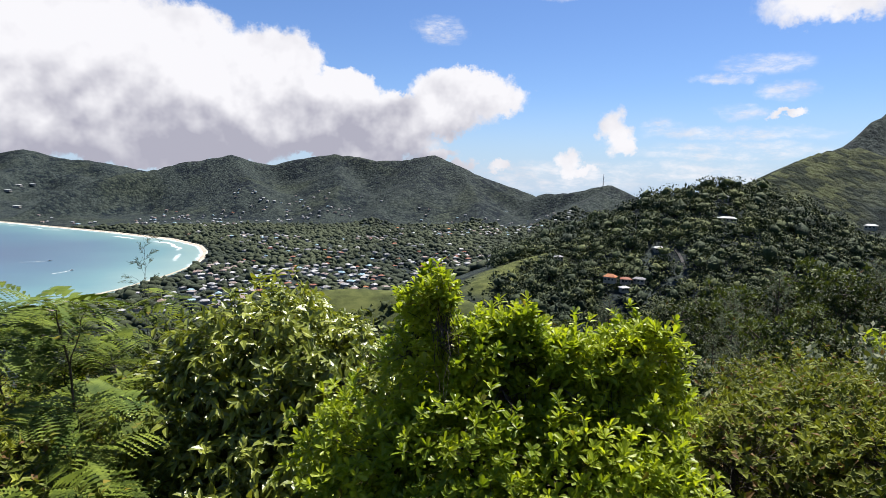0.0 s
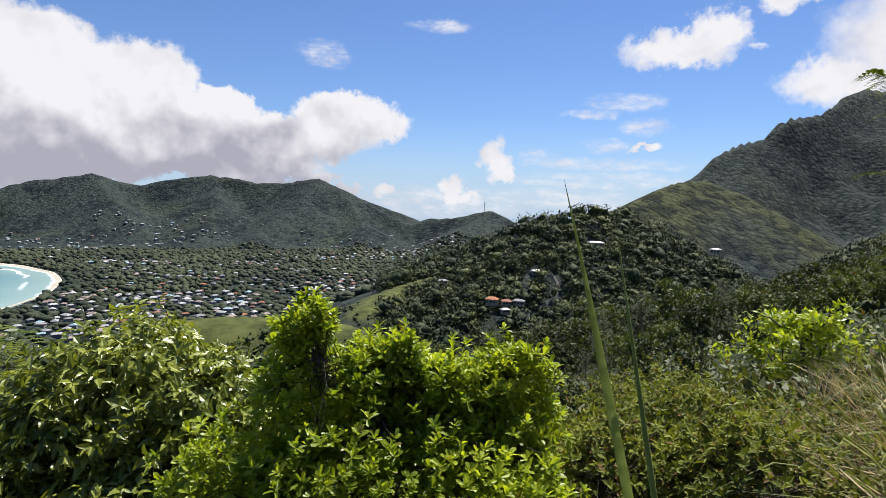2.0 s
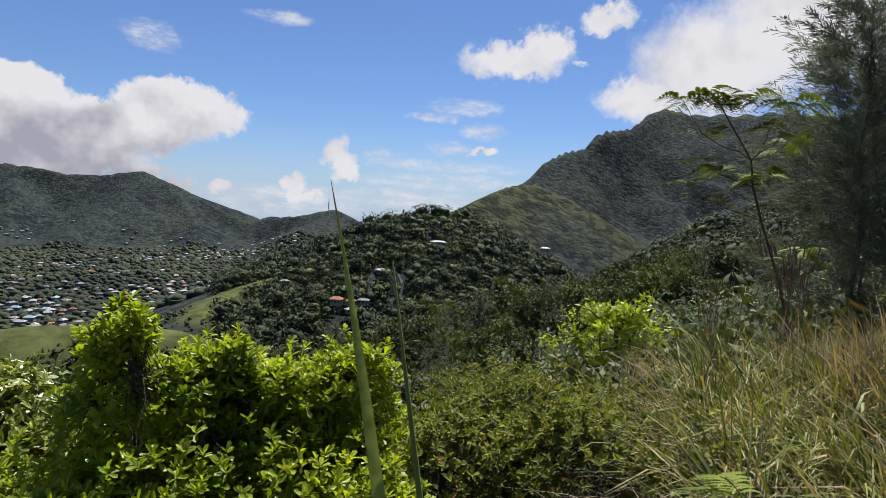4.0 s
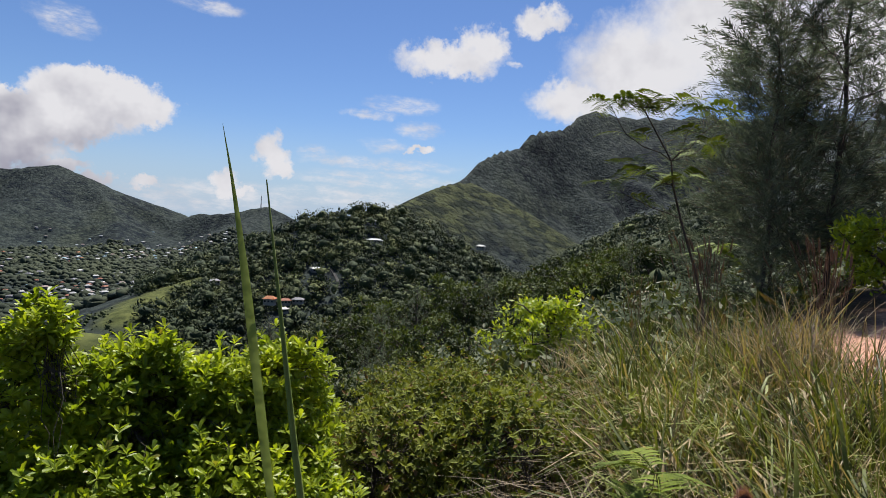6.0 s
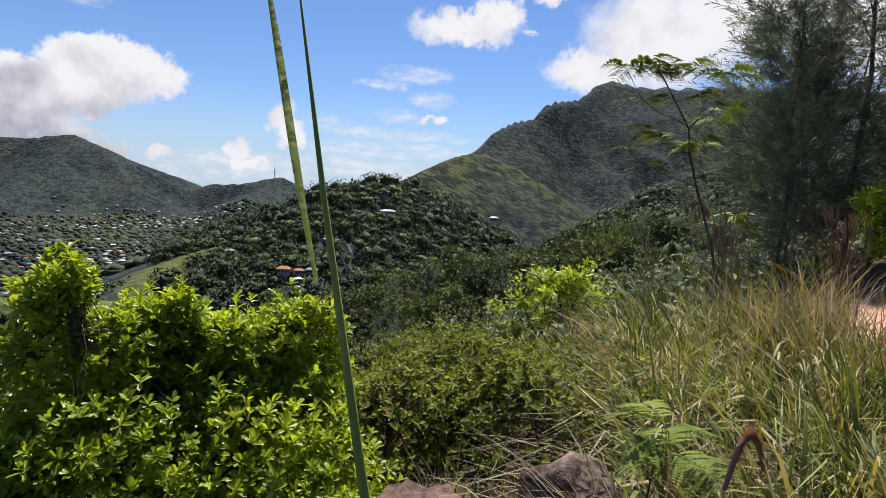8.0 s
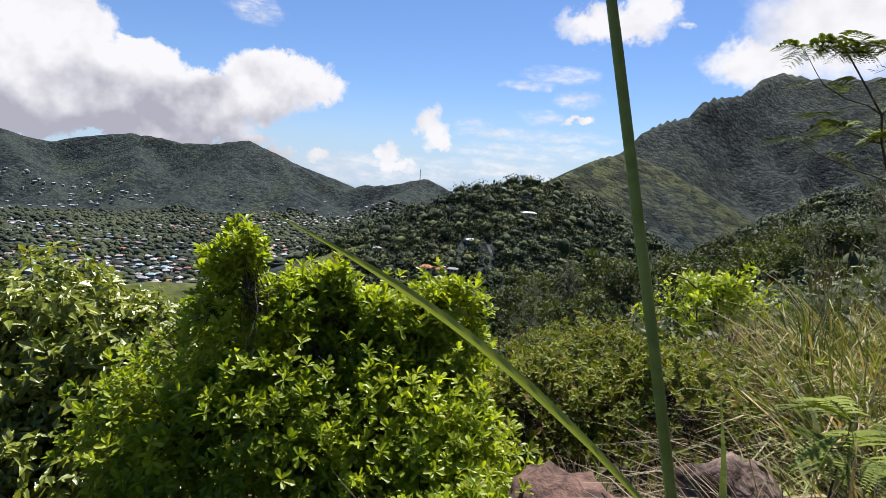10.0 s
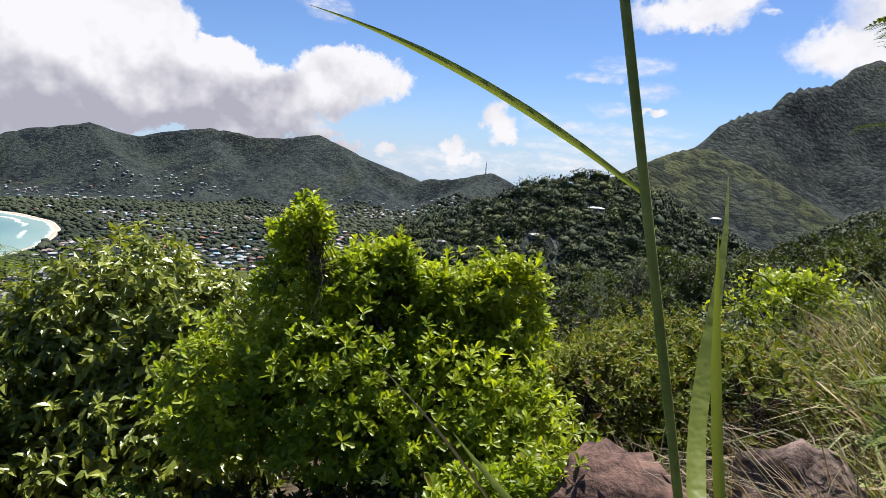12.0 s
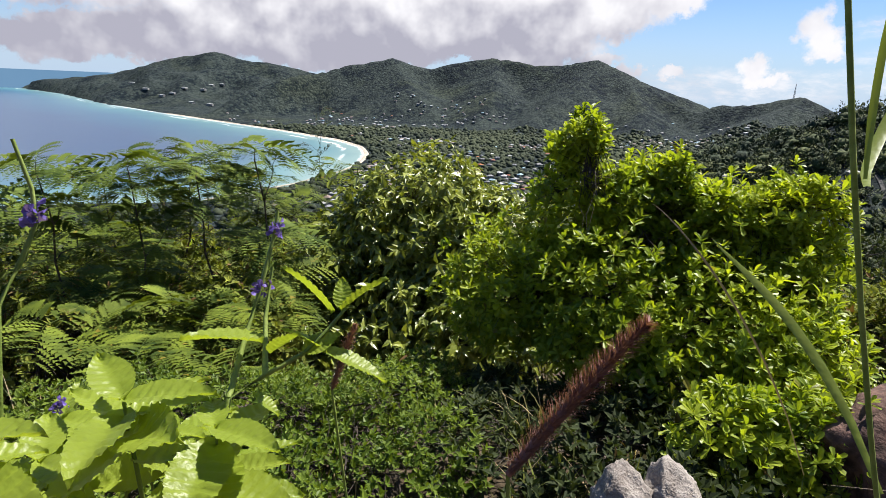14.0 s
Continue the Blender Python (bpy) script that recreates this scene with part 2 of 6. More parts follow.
M_ROOF_WHITE = plain_material("white_roof_sheet", (0.50, 0.50, 0.48), (0.68, 0.68, 0.66), 0.3, 0.6, 0.1)
M_ROOF_GREY = plain_material("grey_roof_sheet", (0.12, 0.12, 0.13), (0.30, 0.30, 0.31), 0.3, 0.6, 0.1)
M_ROOF_RED = plain_material("red_roof_tile", (0.30, 0.10, 0.06), (0.45, 0.19, 0.11), 0.4, 0.8, 0.2)
M_ROOF_ORANGE = plain_material("orange_roof_tile", (0.50, 0.17, 0.07), (0.65, 0.28, 0.12), 0.4, 0.8, 0.2)
M_ROOF_BLUE = plain_material("blue_roof_sheet", (0.20, 0.35, 0.42), (0.32, 0.48, 0.55), 0.3, 0.6, 0.1)
M_TOWN_WALL = plain_material("weathered_town_walls", (0.28, 0.26, 0.23), (0.48, 0.46, 0.42), 0.2, 0.9, 0.1)
M_GLASS = plain_material("dark_window_glass", (0.03, 0.04, 0.05), (0.06, 0.07, 0.08), 0.4, 0.15, 0.0, spec=0.6)
M_SAND = plain_material("sand", (0.62, 0.53, 0.40), (0.78, 0.70, 0.57), 0.05, 0.95, 0.2)
M_TAR = plain_material("pale_tarmac", (0.07, 0.07, 0.065), (0.16, 0.155, 0.145), 0.3, 0.9, 0.2)


# ---- terrain ----
SEA = -157.0
LATTICE = np.random.RandomState(7).rand(256, 256)


def value_noise(x, y):
    xi, yi = np.floor(x).astype(int), np.floor(y).astype(int)
    fx, fy = x - xi, y - yi
    fx, fy = fx * fx * (3 - 2 * fx), fy * fy * (3 - 2 * fy)
    a, b = LATTICE[xi % 256, yi % 256], LATTICE[(xi + 1) % 256, yi % 256]
    c, d = LATTICE[xi % 256, (yi + 1) % 256], LATTICE[(xi + 1) % 256, (yi + 1) % 256]
    return (a + (b - a) * fx) * (1 - fy) + (c + (d - c) * fx) * fy


def fbm(x, y, scale, octaves=4):
    """Rolling noise from -1 to 1, whose largest swells are scale metres across."""
    total, amp, norm = 0, 1.0, 0
    for i in range(octaves):
        total = total + amp * (value_noise(x / scale * 2**i + 17.3 * i, y / scale * 2**i + 9.1 * i) * 2 - 1)
        norm, amp = norm + amp, amp * 0.5
    return total / norm


def polar(rows):
    """Crest points from azimuth, height angle (degrees) and range (metres)."""
    return [(r * math.sin(radians(a)), r * math.cos(radians(a)), 2 + r * math.tan(radians(e))) for a, e, r in rows]


def along(pts, x, y):
    """Distance to a line through pts, and the line's height at the nearest place."""
    best, high = np.full(np.shape(x), 1e9), np.zeros(np.shape(x))
    for (ax, ay, az_), (bx, by, bz) in zip(pts, pts[1:]):
        dx, dy = bx - ax, by - ay
        f = np.clip(((x - ax) * dx + (y - ay) * dy) / (dx * dx + dy * dy), 0, 1)
        d = np.hypot(x - ax - f * dx, y - ay - f * dy)
        high, best = np.where(d < best, az_ + f * (bz - az_), high), np.minimum(best, d)
    return best, high


def crest(pts, x, y, slope):
    """The highest of the slopes that fall from each stretch of a crest line, and the distance to the line."""
    top, best = np.full(np.shape(x), -1e9), np.full(np.shape(x), 1e9)
    for a, b in zip(pts, pts[1:]):
        d, z = along([a, b], x, y)
        top, best = np.maximum(top, z - slope * d), np.minimum(best, d)
    return top, best


HEADLAND = polar([(-48.7, -1.75, 4850), (-47.5, -1.2, 4700), (-43.8, -0.7, 4300), (-39.8, 0.0, 4020), (-38.8, 0.65, 3950), (-37.7, 0.98, 3900), (-35.5, 1.42, 3850),
                  (-34.4, 1.75, 3800), (-33.3, 1.35, 3780), (-31.0, 1.1, 3750), (-28.8, 0.9, 3700), (-26.2, 0.42, 3700), (-20, -0.5, 3700)])
RIDGE = polar([(-34.9, -3.5, 2380), (-33.4, -2.45, 2450), (-30.4, -0.9, 2600), (-27.2, 0.05, 2700), (-24.8, 0.45, 2750), (-23.3, 1.0, 2780), (-20.9, 1.45, 2800), (-18.8, 1.82, 2800),
               (-16.9, 1.48, 2800), (-15.1, 1.25, 2800), (-12.6, 1.85, 2800), (-10.5, 2.2, 2800), (-7.5, 2.25, 2750), (-5.4, 1.92, 2700), (-3.1, 1.92, 2700), (-1.1, 2.45, 2660),
               (0.3, 2.45, 2640), (1.4, 1.95, 2610), (3.4, 0.9, 2570), (5.2, 0.0, 2510), (7.4, -1.1, 2440), (9.0, -1.5, 2390), (10.7, -0.85, 2350), (13.1, -0.68, 2310),
               (15.4, -0.12, 2300), (16.7, 0.03, 2300), (18.0, -0.5, 2300), (19.3, -1.25, 2300), (20.5, -2.0, 2300), (24, -2.8, 2300)])
SPURS = [polar([(0, 2.3, 2650), (-1.5, 0.3, 2400), (-4.5, -2.2, 2150), (-6.5, -4.0, 1950)]),
         polar([(2.5, 1.2, 2600), (4.2, -1.5, 2250), (4.4, -3.0, 2050), (3.4, -4.3, 1900)]),
         polar([(-18.7, 1.7, 2800), (-17, -0.4, 2550), (-15.2, -2.6, 2300)]),
         polar([(-9.5, 2.0, 2770), (-9.0, -0.4, 2450), (-10.5, -3.0, 2150)]),
         polar([(16.6, -0.1, 2300), (14.0, -1.8, 2050), (12.5, -3.2, 1850)]),
         polar([(-34.1, 1.4, 3800), (-36, -0.6, 3450), (-37.5, -1.9, 3150)])]
KNOLL = polar([(9.5, -7.6, 560), (12.5, -5.1, 570), (16.0, -3.4, 570), (19.0, -2.2, 570), (20.3, -1.5, 570), (21.6, -1.05, 570), (23.2, -0.5, 578), (25.3, -0.1, 590),
               (26.9, -0.1, 600), (28.6, -0.2, 620), (31, -1.2, 640)])
SHOULDER = polar([(26.0, -0.9, 700), (28.0, 0.6, 740), (29.6, 1.4, 780), (30.7, 1.9, 810), (31.7, 2.6, 850), (33.3, 3.3, 900), (34.7, 3.6, 930), (36.1, 3.5, 945), (38.3, 2.7, 950),
                  (40.5, 1.45, 945), (42.2, 0.25, 930), (43.9, -1.0, 910), (46, -2.4, 880)])
CLEARING = polar([(11.5, -6.4, 480), (9.5, -6.9, 465), (7.5, -7.9, 440), (5, -9.4, 400)])
MOUNTAIN = polar([(34.6, 3.4, 1420), (36.2, 4.7, 1500), (38.5, 6.3, 1590), (40.7, 7.0, 1690), (43.5, 7.9, 1790), (46.5, 9.5, 1980), (49.4, 9.8, 2100), (57.6, 9.8, 2200),
                  (66, 9.6, 2300), (80, 9, 2500), (100, 7, 2600)])
CRAGS = [polar([(34.9, 3.9, 1460), (35.6, 4.3, 1480), (36.1, 5.4, 1500), (37.4, 6.35, 1560), (39.0, 6.85, 1620), (40.6, 7.2, 1690)]),
         polar([(41.0, 8.3, 1702), (41.5, 8.75, 1712), (43.0, 8.9, 1760), (44.3, 9.15, 1810), (45.3, 9.95, 1900), (46.6, 10.5, 2000), (47.3, 10.75, 2050), (48.2, 10.45, 2080), (49.4, 10.1, 2100),
                (52, 10.0, 2130), (57.6, 9.95, 2200)])]
MEADOW = polar([(-15, -10.8, 175), (-8, -10.4, 175), (-3, -10.4, 172), (3, -11.2, 168)])
ROAD = [(-400, -130, -140), (-150, -60, -50), (-40, -20, -7), (-15, -8, -1.6), (-3, -1.2, 0.4), (0, 0.2, 0.5), (4, 1.4, 0.55), (8, 2.6, 0.6),
        (16, 4.2, 1.0), (40, 7, 2.5), (100, 14, 8), (300, 50, 45), (700, 150, 160), (1500, 400, 330)]
UPHILL = [(-300, -220, -20), (0, -90, 30), (200, -70, 60), (800, -100, 250)]
COAST = [(-3800, 4600), (-3694, 3246), (-2963, 2867), (-2068, 2231), (-1549, 1941), (-1110, 1715), (-869, 1590), (-640, 1450), (-530, 1335),
         (-474, 1220), (-428, 1062), (-418, 930), (-428, 800), (-470, 640), (-667, 525), (-1200, 260), (-4600, -900)]


def shore(x, y):
    """Signed distance from the waterline: positive on land."""
    d, _ = along([(a, b, 0) for a, b in COAST], x, y)
    inside = np.ones(np.shape(x), bool)
    ring = COAST + [(-9000, -900), (-9000, 4600)]
    cross = np.zeros(np.shape(x), int)
    for (ax, ay), (bx, by) in zip(ring, ring[1:] + ring[:1]):
        span = (ay > y) != (by > y)
        xs = ax + (y - ay) * (bx - ax) / ((by - ay) or 1e-9)
        cross += span & (x < xs)
    return np.where(cross % 2 == 1, -d, d)


def height(x, y):
    x, y = np.asarray(x, float), np.asarray(y, float)
    r = np.hypot(x, y)
    s = shore(x, y)
    gully = fbm(x, y, 420, 4)
    small = fbm(x, y, 90, 3)
    folds = np.abs(fbm(x + 900, y + 200, 230, 3)) * 1.6
    base = SEA + np.clip(s * 0.05, -8, 3.0) + np.clip(s - 80, 0, 1600) * 0.008 + small * 1.2
    forms = [base]
    for pts, slope, wob in ((HEADLAND, 0.30, 0.25), (RIDGE, 0.66, 0.2), (KNOLL, 0.40, 0.3), (SHOULDER, 0.54, 0.15), (CLEARING, 0.34, 0.12), (MOUNTAIN, 0.66, 0.25), (MEADOW, 0.42, 0.1)):
        top, d = crest(pts, x, y, slope * (1 + wob * gully))
        steep = 0.36 if pts is RIDGE or pts is MOUNTAIN or pts is HEADLAND else 0.0
        forms.append(top + np.minimum(d * 0.03, 8) * small - np.clip(d - 25, 0, 240) * steep * folds - np.clip(d - 30, 0, 300) * (0.34 if pts is RIDGE or pts is MOUNTAIN else 0.20) * np.abs(gully))
    for pts in CRAGS:
        top, d = crest(pts, x, y, 1.5 * (1 + 0.3 * gully))
        forms.append(top + np.minimum(d * 0.10, 5) * small)
    for pts in SPURS:
        top, d = crest(pts, x, y, 0.46 * (1 + 0.3 * gully))
        forms.append(top + np.minimum(d * 0.03, 6) * small)
    d, z = along(ROAD, x, y)
    forms.append(z - 0.46 * np.clip(d - 2.1, 0, None) * (1 + 0.12 * small) + np.minimum(d * 0.03, 2.5) * fbm(x, y, 14, 3))
    d, z = along(UPHILL, x, y)
    forms.append(z - 0.36 * d)
    k = 0.05 + 0.005 * r
    stack = np.stack(forms)
    top = stack.max(0)
    canopy_ = (fbm(x, y, 38, 2) * 4.5 + fbm(x + 70, y, 120, 2) * 3.0) * np.clip((r - 800) / 500, 0, 1) * np.clip((top - SEA - 12) / 30, 0, 1)
    land = top + canopy_ + k * np.log(np.exp(np.clip((stack - top) / k, -40, 0)).sum(0)) * np.clip(r / 60, 0, 1)
    return np.where(s < 0, np.minimum(land, SEA + np.maximum(s * 0.3, -8)), land)


def set_mesh(name, verts, faces, mat, smooth=True):
    """A mesh from an array of places and an array, or several, of corners."""
    me = bpy.data.meshes.new(name)
    groups = faces if isinstance(faces, list) else [faces]
    groups = [np.asarray(f) for f in groups if len(f)]
    me.vertices.add(len(verts))
    me.vertices.foreach_set("co", np.asarray(verts, np.float32).ravel())
    loops = np.concatenate([f.ravel() for f in groups])
    sizes = np.concatenate([np.full(len(f), f.shape[1]) for f in groups])
    me.loops.add(len(loops))
    me.loops.foreach_set("vertex_index", loops.astype(np.int32))
    me.polygons.add(len(sizes))
    me.polygons.foreach_set("loop_start", (np.cumsum(sizes) - sizes).astype(np.int32))
    me.polygons.foreach_set("use_smooth", np.full(len(sizes), smooth))
    me.update(calc_edges=True)
    if mat:
        me.materials.append(mat)
    return me


def grid_faces(rows, cols):
    i = np.arange(rows - 1)[:, None] * cols + np.arange(cols - 1)[None]
    return np.stack([i, i + 1, i + cols + 1, i + cols], -1).reshape(-1, 4)


def ring_sheet(azs, radii):
    a, r = np.meshgrid(np.radians(azs), radii)
    return r * np.sin(a), r * np.cos(a)


azs = np.concatenate([np.arange(-180, -76, 5.0), np.arange(-76, -52, 0.8), np.arange(-52, 30, 0.4), np.arange(30, 60, 0.3), np.arange(60, 98, 0.8), np.arange(100, 181, 5.0)])
radii = np.concatenate([[0.0], np.geomspace(0.3, 400, 210), np.arange(412, 1200, 16.0), np.arange(1200, 2900, 22.0), np.geomspace(2920, 4950, 40)])
gx, gy = ring_sheet(azs, radii)
gz = height(gx, gy)
sight = np.maximum.accumulate(np.arctan2(gz - 2, np.maximum(np.hypot(gx, gy), 0.1)), axis=0)
ground_mesh = set_mesh("ground", np.stack([gx, gy, gz], -1).reshape(-1, 3), grid_faces(*gx.shape)[:, ::-1], None)

d_road, _ = along(ROAD[3:10], gx, gy)
d_mead, _ = along(MEADOW, gx, gy)
d_clear, _ = along(CLEARING, gx, gy)
wob = fbm(gx, gy, 40, 4)
grass_mask = np.maximum(np.clip(1.4 - (d_mead - 8 + 16 * wob) / 14, 0, 1), np.clip(1.3 - (d_clear - 12 + 22 * wob) / 12, 0, 1))
dirt_mask = np.clip(1.0 - (d_road - 1.0 + 0.5 * fbm(gx, gy, 1.5, 3)) / 0.5, 0, 1) * np.clip((gx - 4.8) / 1.6 + 0.6 * fbm(gx, gy, 1.2, 3), 0, 1)
d_sh, _ = along(SHOULDER, gx, gy)
olive_mask = np.clip(1.4 - (d_sh + 40 * wob) / 90, 0, 1)
for key, values in (("meadow", grass_mask), ("dirt", dirt_mask), ("olive", olive_mask)):
    ground_mesh.attributes.new(key, "FLOAT", "POINT").data.foreach_set("value", values.ravel().astype(np.float32))

M_GROUND, n = material("hillside_ground", 0.95, 0.1)
f1, f2 = n.noise(n.at, 0.6, 6.0, 0.65), n.noise(n.at, 14.0, 5.0, 0.65)
soil = n.mix(n.step(f2, 0.3, 0.7), (0.030, 0.024, 0.015, 1), (0.10, 0.075, 0.048, 1))
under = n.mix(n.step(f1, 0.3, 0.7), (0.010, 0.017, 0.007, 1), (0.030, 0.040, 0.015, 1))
field = n.mix(n.step(n.noise(n.at, 0.12, 7.0, 0.7), 0.3, 0.7), (0.032, 0.041, 0.013, 1), (0.100, 0.112, 0.034, 1))
red = n.mix(n.step(f2, 0.3, 0.7), (0.30, 0.15, 0.10, 1), (0.52, 0.31, 0.22, 1))
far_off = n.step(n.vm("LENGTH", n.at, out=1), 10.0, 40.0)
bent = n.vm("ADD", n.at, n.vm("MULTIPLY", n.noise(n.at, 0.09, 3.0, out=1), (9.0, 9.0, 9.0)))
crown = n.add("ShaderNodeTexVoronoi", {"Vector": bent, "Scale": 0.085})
crown_tone = n.add("ShaderNodeTexVoronoi", {"Vector": bent, "Scale": 0.085}, 1)
cell = n.add("ShaderNodeSeparateXYZ", (crown_tone,), 0)
grain = n.noise(n.at, 0.16, 5.0, 0.7)
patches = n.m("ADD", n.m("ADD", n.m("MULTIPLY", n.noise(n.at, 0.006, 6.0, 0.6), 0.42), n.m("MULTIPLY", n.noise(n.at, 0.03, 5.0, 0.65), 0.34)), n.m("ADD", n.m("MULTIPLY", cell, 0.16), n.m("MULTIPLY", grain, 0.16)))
# woods far off: greens turned bluish, distance haze put into the base colour
hazed_canopy = n.mix(n.step(patches, 0.42, 0.60), (0.006, 0.011, 0.016, 1), (0.041, 0.053, 0.046, 1))
hazed_canopy = n.mix(n.step(n.noise(n.at, 0.0035, 4.0, 0.6), 0.50, 0.66, 0.0, 0.45), hazed_canopy, n.mix(n.step(patches, 0.42, 0.60), (0.014, 0.021, 0.013, 1), (0.056, 0.068, 0.037, 1)))
# near-black at the crowns' edges: shade between treetops, put into the colour
hazed_canopy = n.mix(n.step(crown, 0.30, 0.80, 0.0, 0.6), hazed_canopy, (0.005, 0.009, 0.011, 1))
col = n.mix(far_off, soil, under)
col = n.mix(n.step(n.vm("LENGTH", n.at, out=1), 180.0, 330.0), col, hazed_canopy)
scrub_mix = n.m("ADD", n.m("MULTIPLY", n.noise(n.at, 0.035, 6.0, 0.65), 0.5), n.m("ADD", n.m("MULTIPLY", n.noise(n.at, 0.3, 5.0, 0.7), 0.3), n.m("MULTIPLY", cell, 0.2)))
scrubby = n.mix(n.step(scrub_mix, 0.41, 0.61), (0.009, 0.015, 0.008, 1), (0.058, 0.067, 0.027, 1))
col = n.mix(n.add("ShaderNodeAttribute", (), 2, attribute="olive"), col, scrubby)
col = n.mix(n.add("ShaderNodeAttribute", (), 2, attribute="meadow"), col, field)
col = n.mix(n.add("ShaderNodeAttribute", (), 2, attribute="dirt"), col, red)
crown_lift = n.m("MULTIPLY", n.m("ADD", n.m("MULTIPLY", n.noise(n.at, 0.12, 5.0, 0.62), 1.0), n.m("MULTIPLY", n.step(crown, 0.75, 0.0), 0.26)), n.step(n.vm("LENGTH", n.at, out=1), 300.0, 700.0, 0.0, 9.0))
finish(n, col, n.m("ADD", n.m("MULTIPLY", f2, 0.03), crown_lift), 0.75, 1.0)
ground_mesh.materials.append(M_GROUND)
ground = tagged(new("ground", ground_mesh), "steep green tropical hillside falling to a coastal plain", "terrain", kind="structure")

# sea, beach and the glowing backdrop of the far sea
wr = np.geomspace(380, 4960, 150)
wx, wy = ring_sheet(np.concatenate([np.arange(-180, -70, 6.0), np.arange(-70, -5, 0.5)]), wr)
water_mesh = set_mesh("water", np.stack([wx, wy, np.full(wx.shape, SEA)], -1).reshape(-1, 3), grid_faces(*wx.shape)[:, ::-1], None)
water_mesh.attributes.new("shore", "FLOAT", "POINT").data.foreach_set("value", (-shore(wx, wy)).ravel().astype(np.float32))
M_WATER, n = material("sea_water", 0.28, 0.36)
off = n.add("ShaderNodeAttribute", (), 2, attribute="shore")
off2 = n.m("ADD", off, n.m("MULTIPLY", n.m("SUBTRACT", n.noise(n.at, 0.004, 5.0), 0.5), 260.0))
deep = n.ramp(n.m("DIVIDE", off2, 1600.0), [(0.0, (0.17, 0.27, 0.25)), (0.05, (0.075, 0.185, 0.200)), (0.13, (0.036, 0.100, 0.150)), (0.26, (0.026, 0.056, 0.110)), (1.0, (0.020, 0.042, 0.092))])
sandy = n.step(n.add("ShaderNodeSeparateXYZ", (n.at,), 1), 980.0, 1150.0)
foam = n.step(n.m("ADD", off, n.m("MULTIPLY", n.noise(n.at, 0.035, 5.0), 24.0)), 22.0, 14.0)
line = n.m("MULTIPLY", n.step(n.m("ABSOLUTE", n.m("SUBTRACT", n.m("ADD", off, n.m("MULTIPLY", n.noise(n.at, 0.012, 4.0), 60.0)), 76.0)), 7.0, 2.0),
           n.step(n.noise(n.at, 0.006, 3.0), 0.45, 0.6))
finish(n, n.mix(n.m("MULTIPLY", sandy, n.m("MAXIMUM", foam, line)), deep, (0.85, 0.87, 0.86, 1)), n.noise(n.at, 0.15, 6.0, 0.7), 0.04, 0.6)
water_mesh.materials.append(M_WATER)
tagged(new("water", water_mesh), "calm turquoise sea turning blue offshore", "sea", kind="structure")

aa = np.radians(np.arange(-180, -37, 2.0))
bx, bz = 4955 * np.stack([np.sin(aa), np.cos(aa)]), np.array([SEA - 3, -35.0])
back = np.stack([np.repeat(bx[0][None], 2, 0), np.repeat(bx[1][None], 2, 0), np.repeat(bz[:, None], len(aa), 1)], -1)
# the backdrop glows by itself, as the sun misses its face
M_FARSEA, n = material("glowing_distant_sea")
sea_glow = n.mix(n.noise(n.at, 0.004, 4.0), (0.070, 0.140, 0.225, 1), (0.090, 0.165, 0.250, 1))
n.add("ShaderNodeOutputMaterial", (n.add("ShaderNodeEmission", (sea_glow, 1.0)),))
tagged(new("backdrop", set_mesh("backdrop", back.reshape(-1, 3), grid_faces(2, len(aa)), M_FARSEA)), "glowing backdrop of blue open sea at the horizon", "sea", kind="structure")

cp = np.array(COAST[4:14], float)
seg = np.concatenate([[0], np.cumsum(np.hypot(*np.diff(cp, axis=0).T))])
ts = np.arange(0, seg[-1], 12.0)
cl = np.stack([np.interp(ts, seg, cp[:, 0]), np.interp(ts, seg, cp[:, 1])], -1)
for _ in range(4):
    cl[1:-1] = (cl[:-2] + 2 * cl[1:-1] + cl[2:]) / 4
tan = np.gradient(cl, axis=0)
tan /= np.hypot(*tan.T)[:, None]
side = np.stack([-tan[:, 1], tan[:, 0]], -1)
side *= np.sign(shore(*(cl + side * 10).T))[:, None]
wide = (6.5 + 3 * fbm(ts, ts * 0, 130, 3)) * np.interp(cl[:, 1], [900, 1200], [0.12, 1.0])
rows = []
for u, zz in ((-14, -1.2), (0, 0.15), (0.5, 1.3), (1.0, 2.4), (1.3, 0.5)):
    p = cl + side * (u if u < 0 else u * wide[:, None] if np.ndim(u) == 0 else u)
    rows.append(np.concatenate([p, np.full((len(p), 1), SEA + zz)], 1))
sand = np.stack(rows)
tagged(new("beach", set_mesh("beach", sand.reshape(-1, 3), grid_faces(*sand.shape[:2]), M_SAND)), "curving pale sand beach along the bay", "beach", kind="structure")


# ---- shared shapes ----
def rnd(seed):
    return np.random.RandomState(seed)


def unit(v):
    return v / np.maximum(np.linalg.norm(v, axis=-1, keepdims=True), 1e-9)


LEAF = np.array([(0, 0, 0), (0.36, -0.5, 0.10), (0.40, 0, 0), (0.36, 0.5, 0.10), (0.74, -0.40, 0.08), (0.76, 0, 0), (0.74, 0.40, 0.08), (1, 0, 0)])
LEAF_TRI, LEAF_QUAD = np.array([(0, 2, 1), (0, 3, 2), (5, 7, 4), (5, 6, 7)]), np.array([(1, 2, 5, 4), (2, 3, 6, 5)])
SMALL = np.array([(0, 0, 0), (0.42, -0.5, 0.10), (1, 0, 0), (0.42, 0.5, 0.10)])
LANCE = LEAF * 1.0
LANCE[[4, 6], 1] *= 0.72
OVATE = LEAF * 1.0
OVATE[[1, 3], 0], OVATE[[4, 6], 1] = 0.30, (-0.27, 0.27)
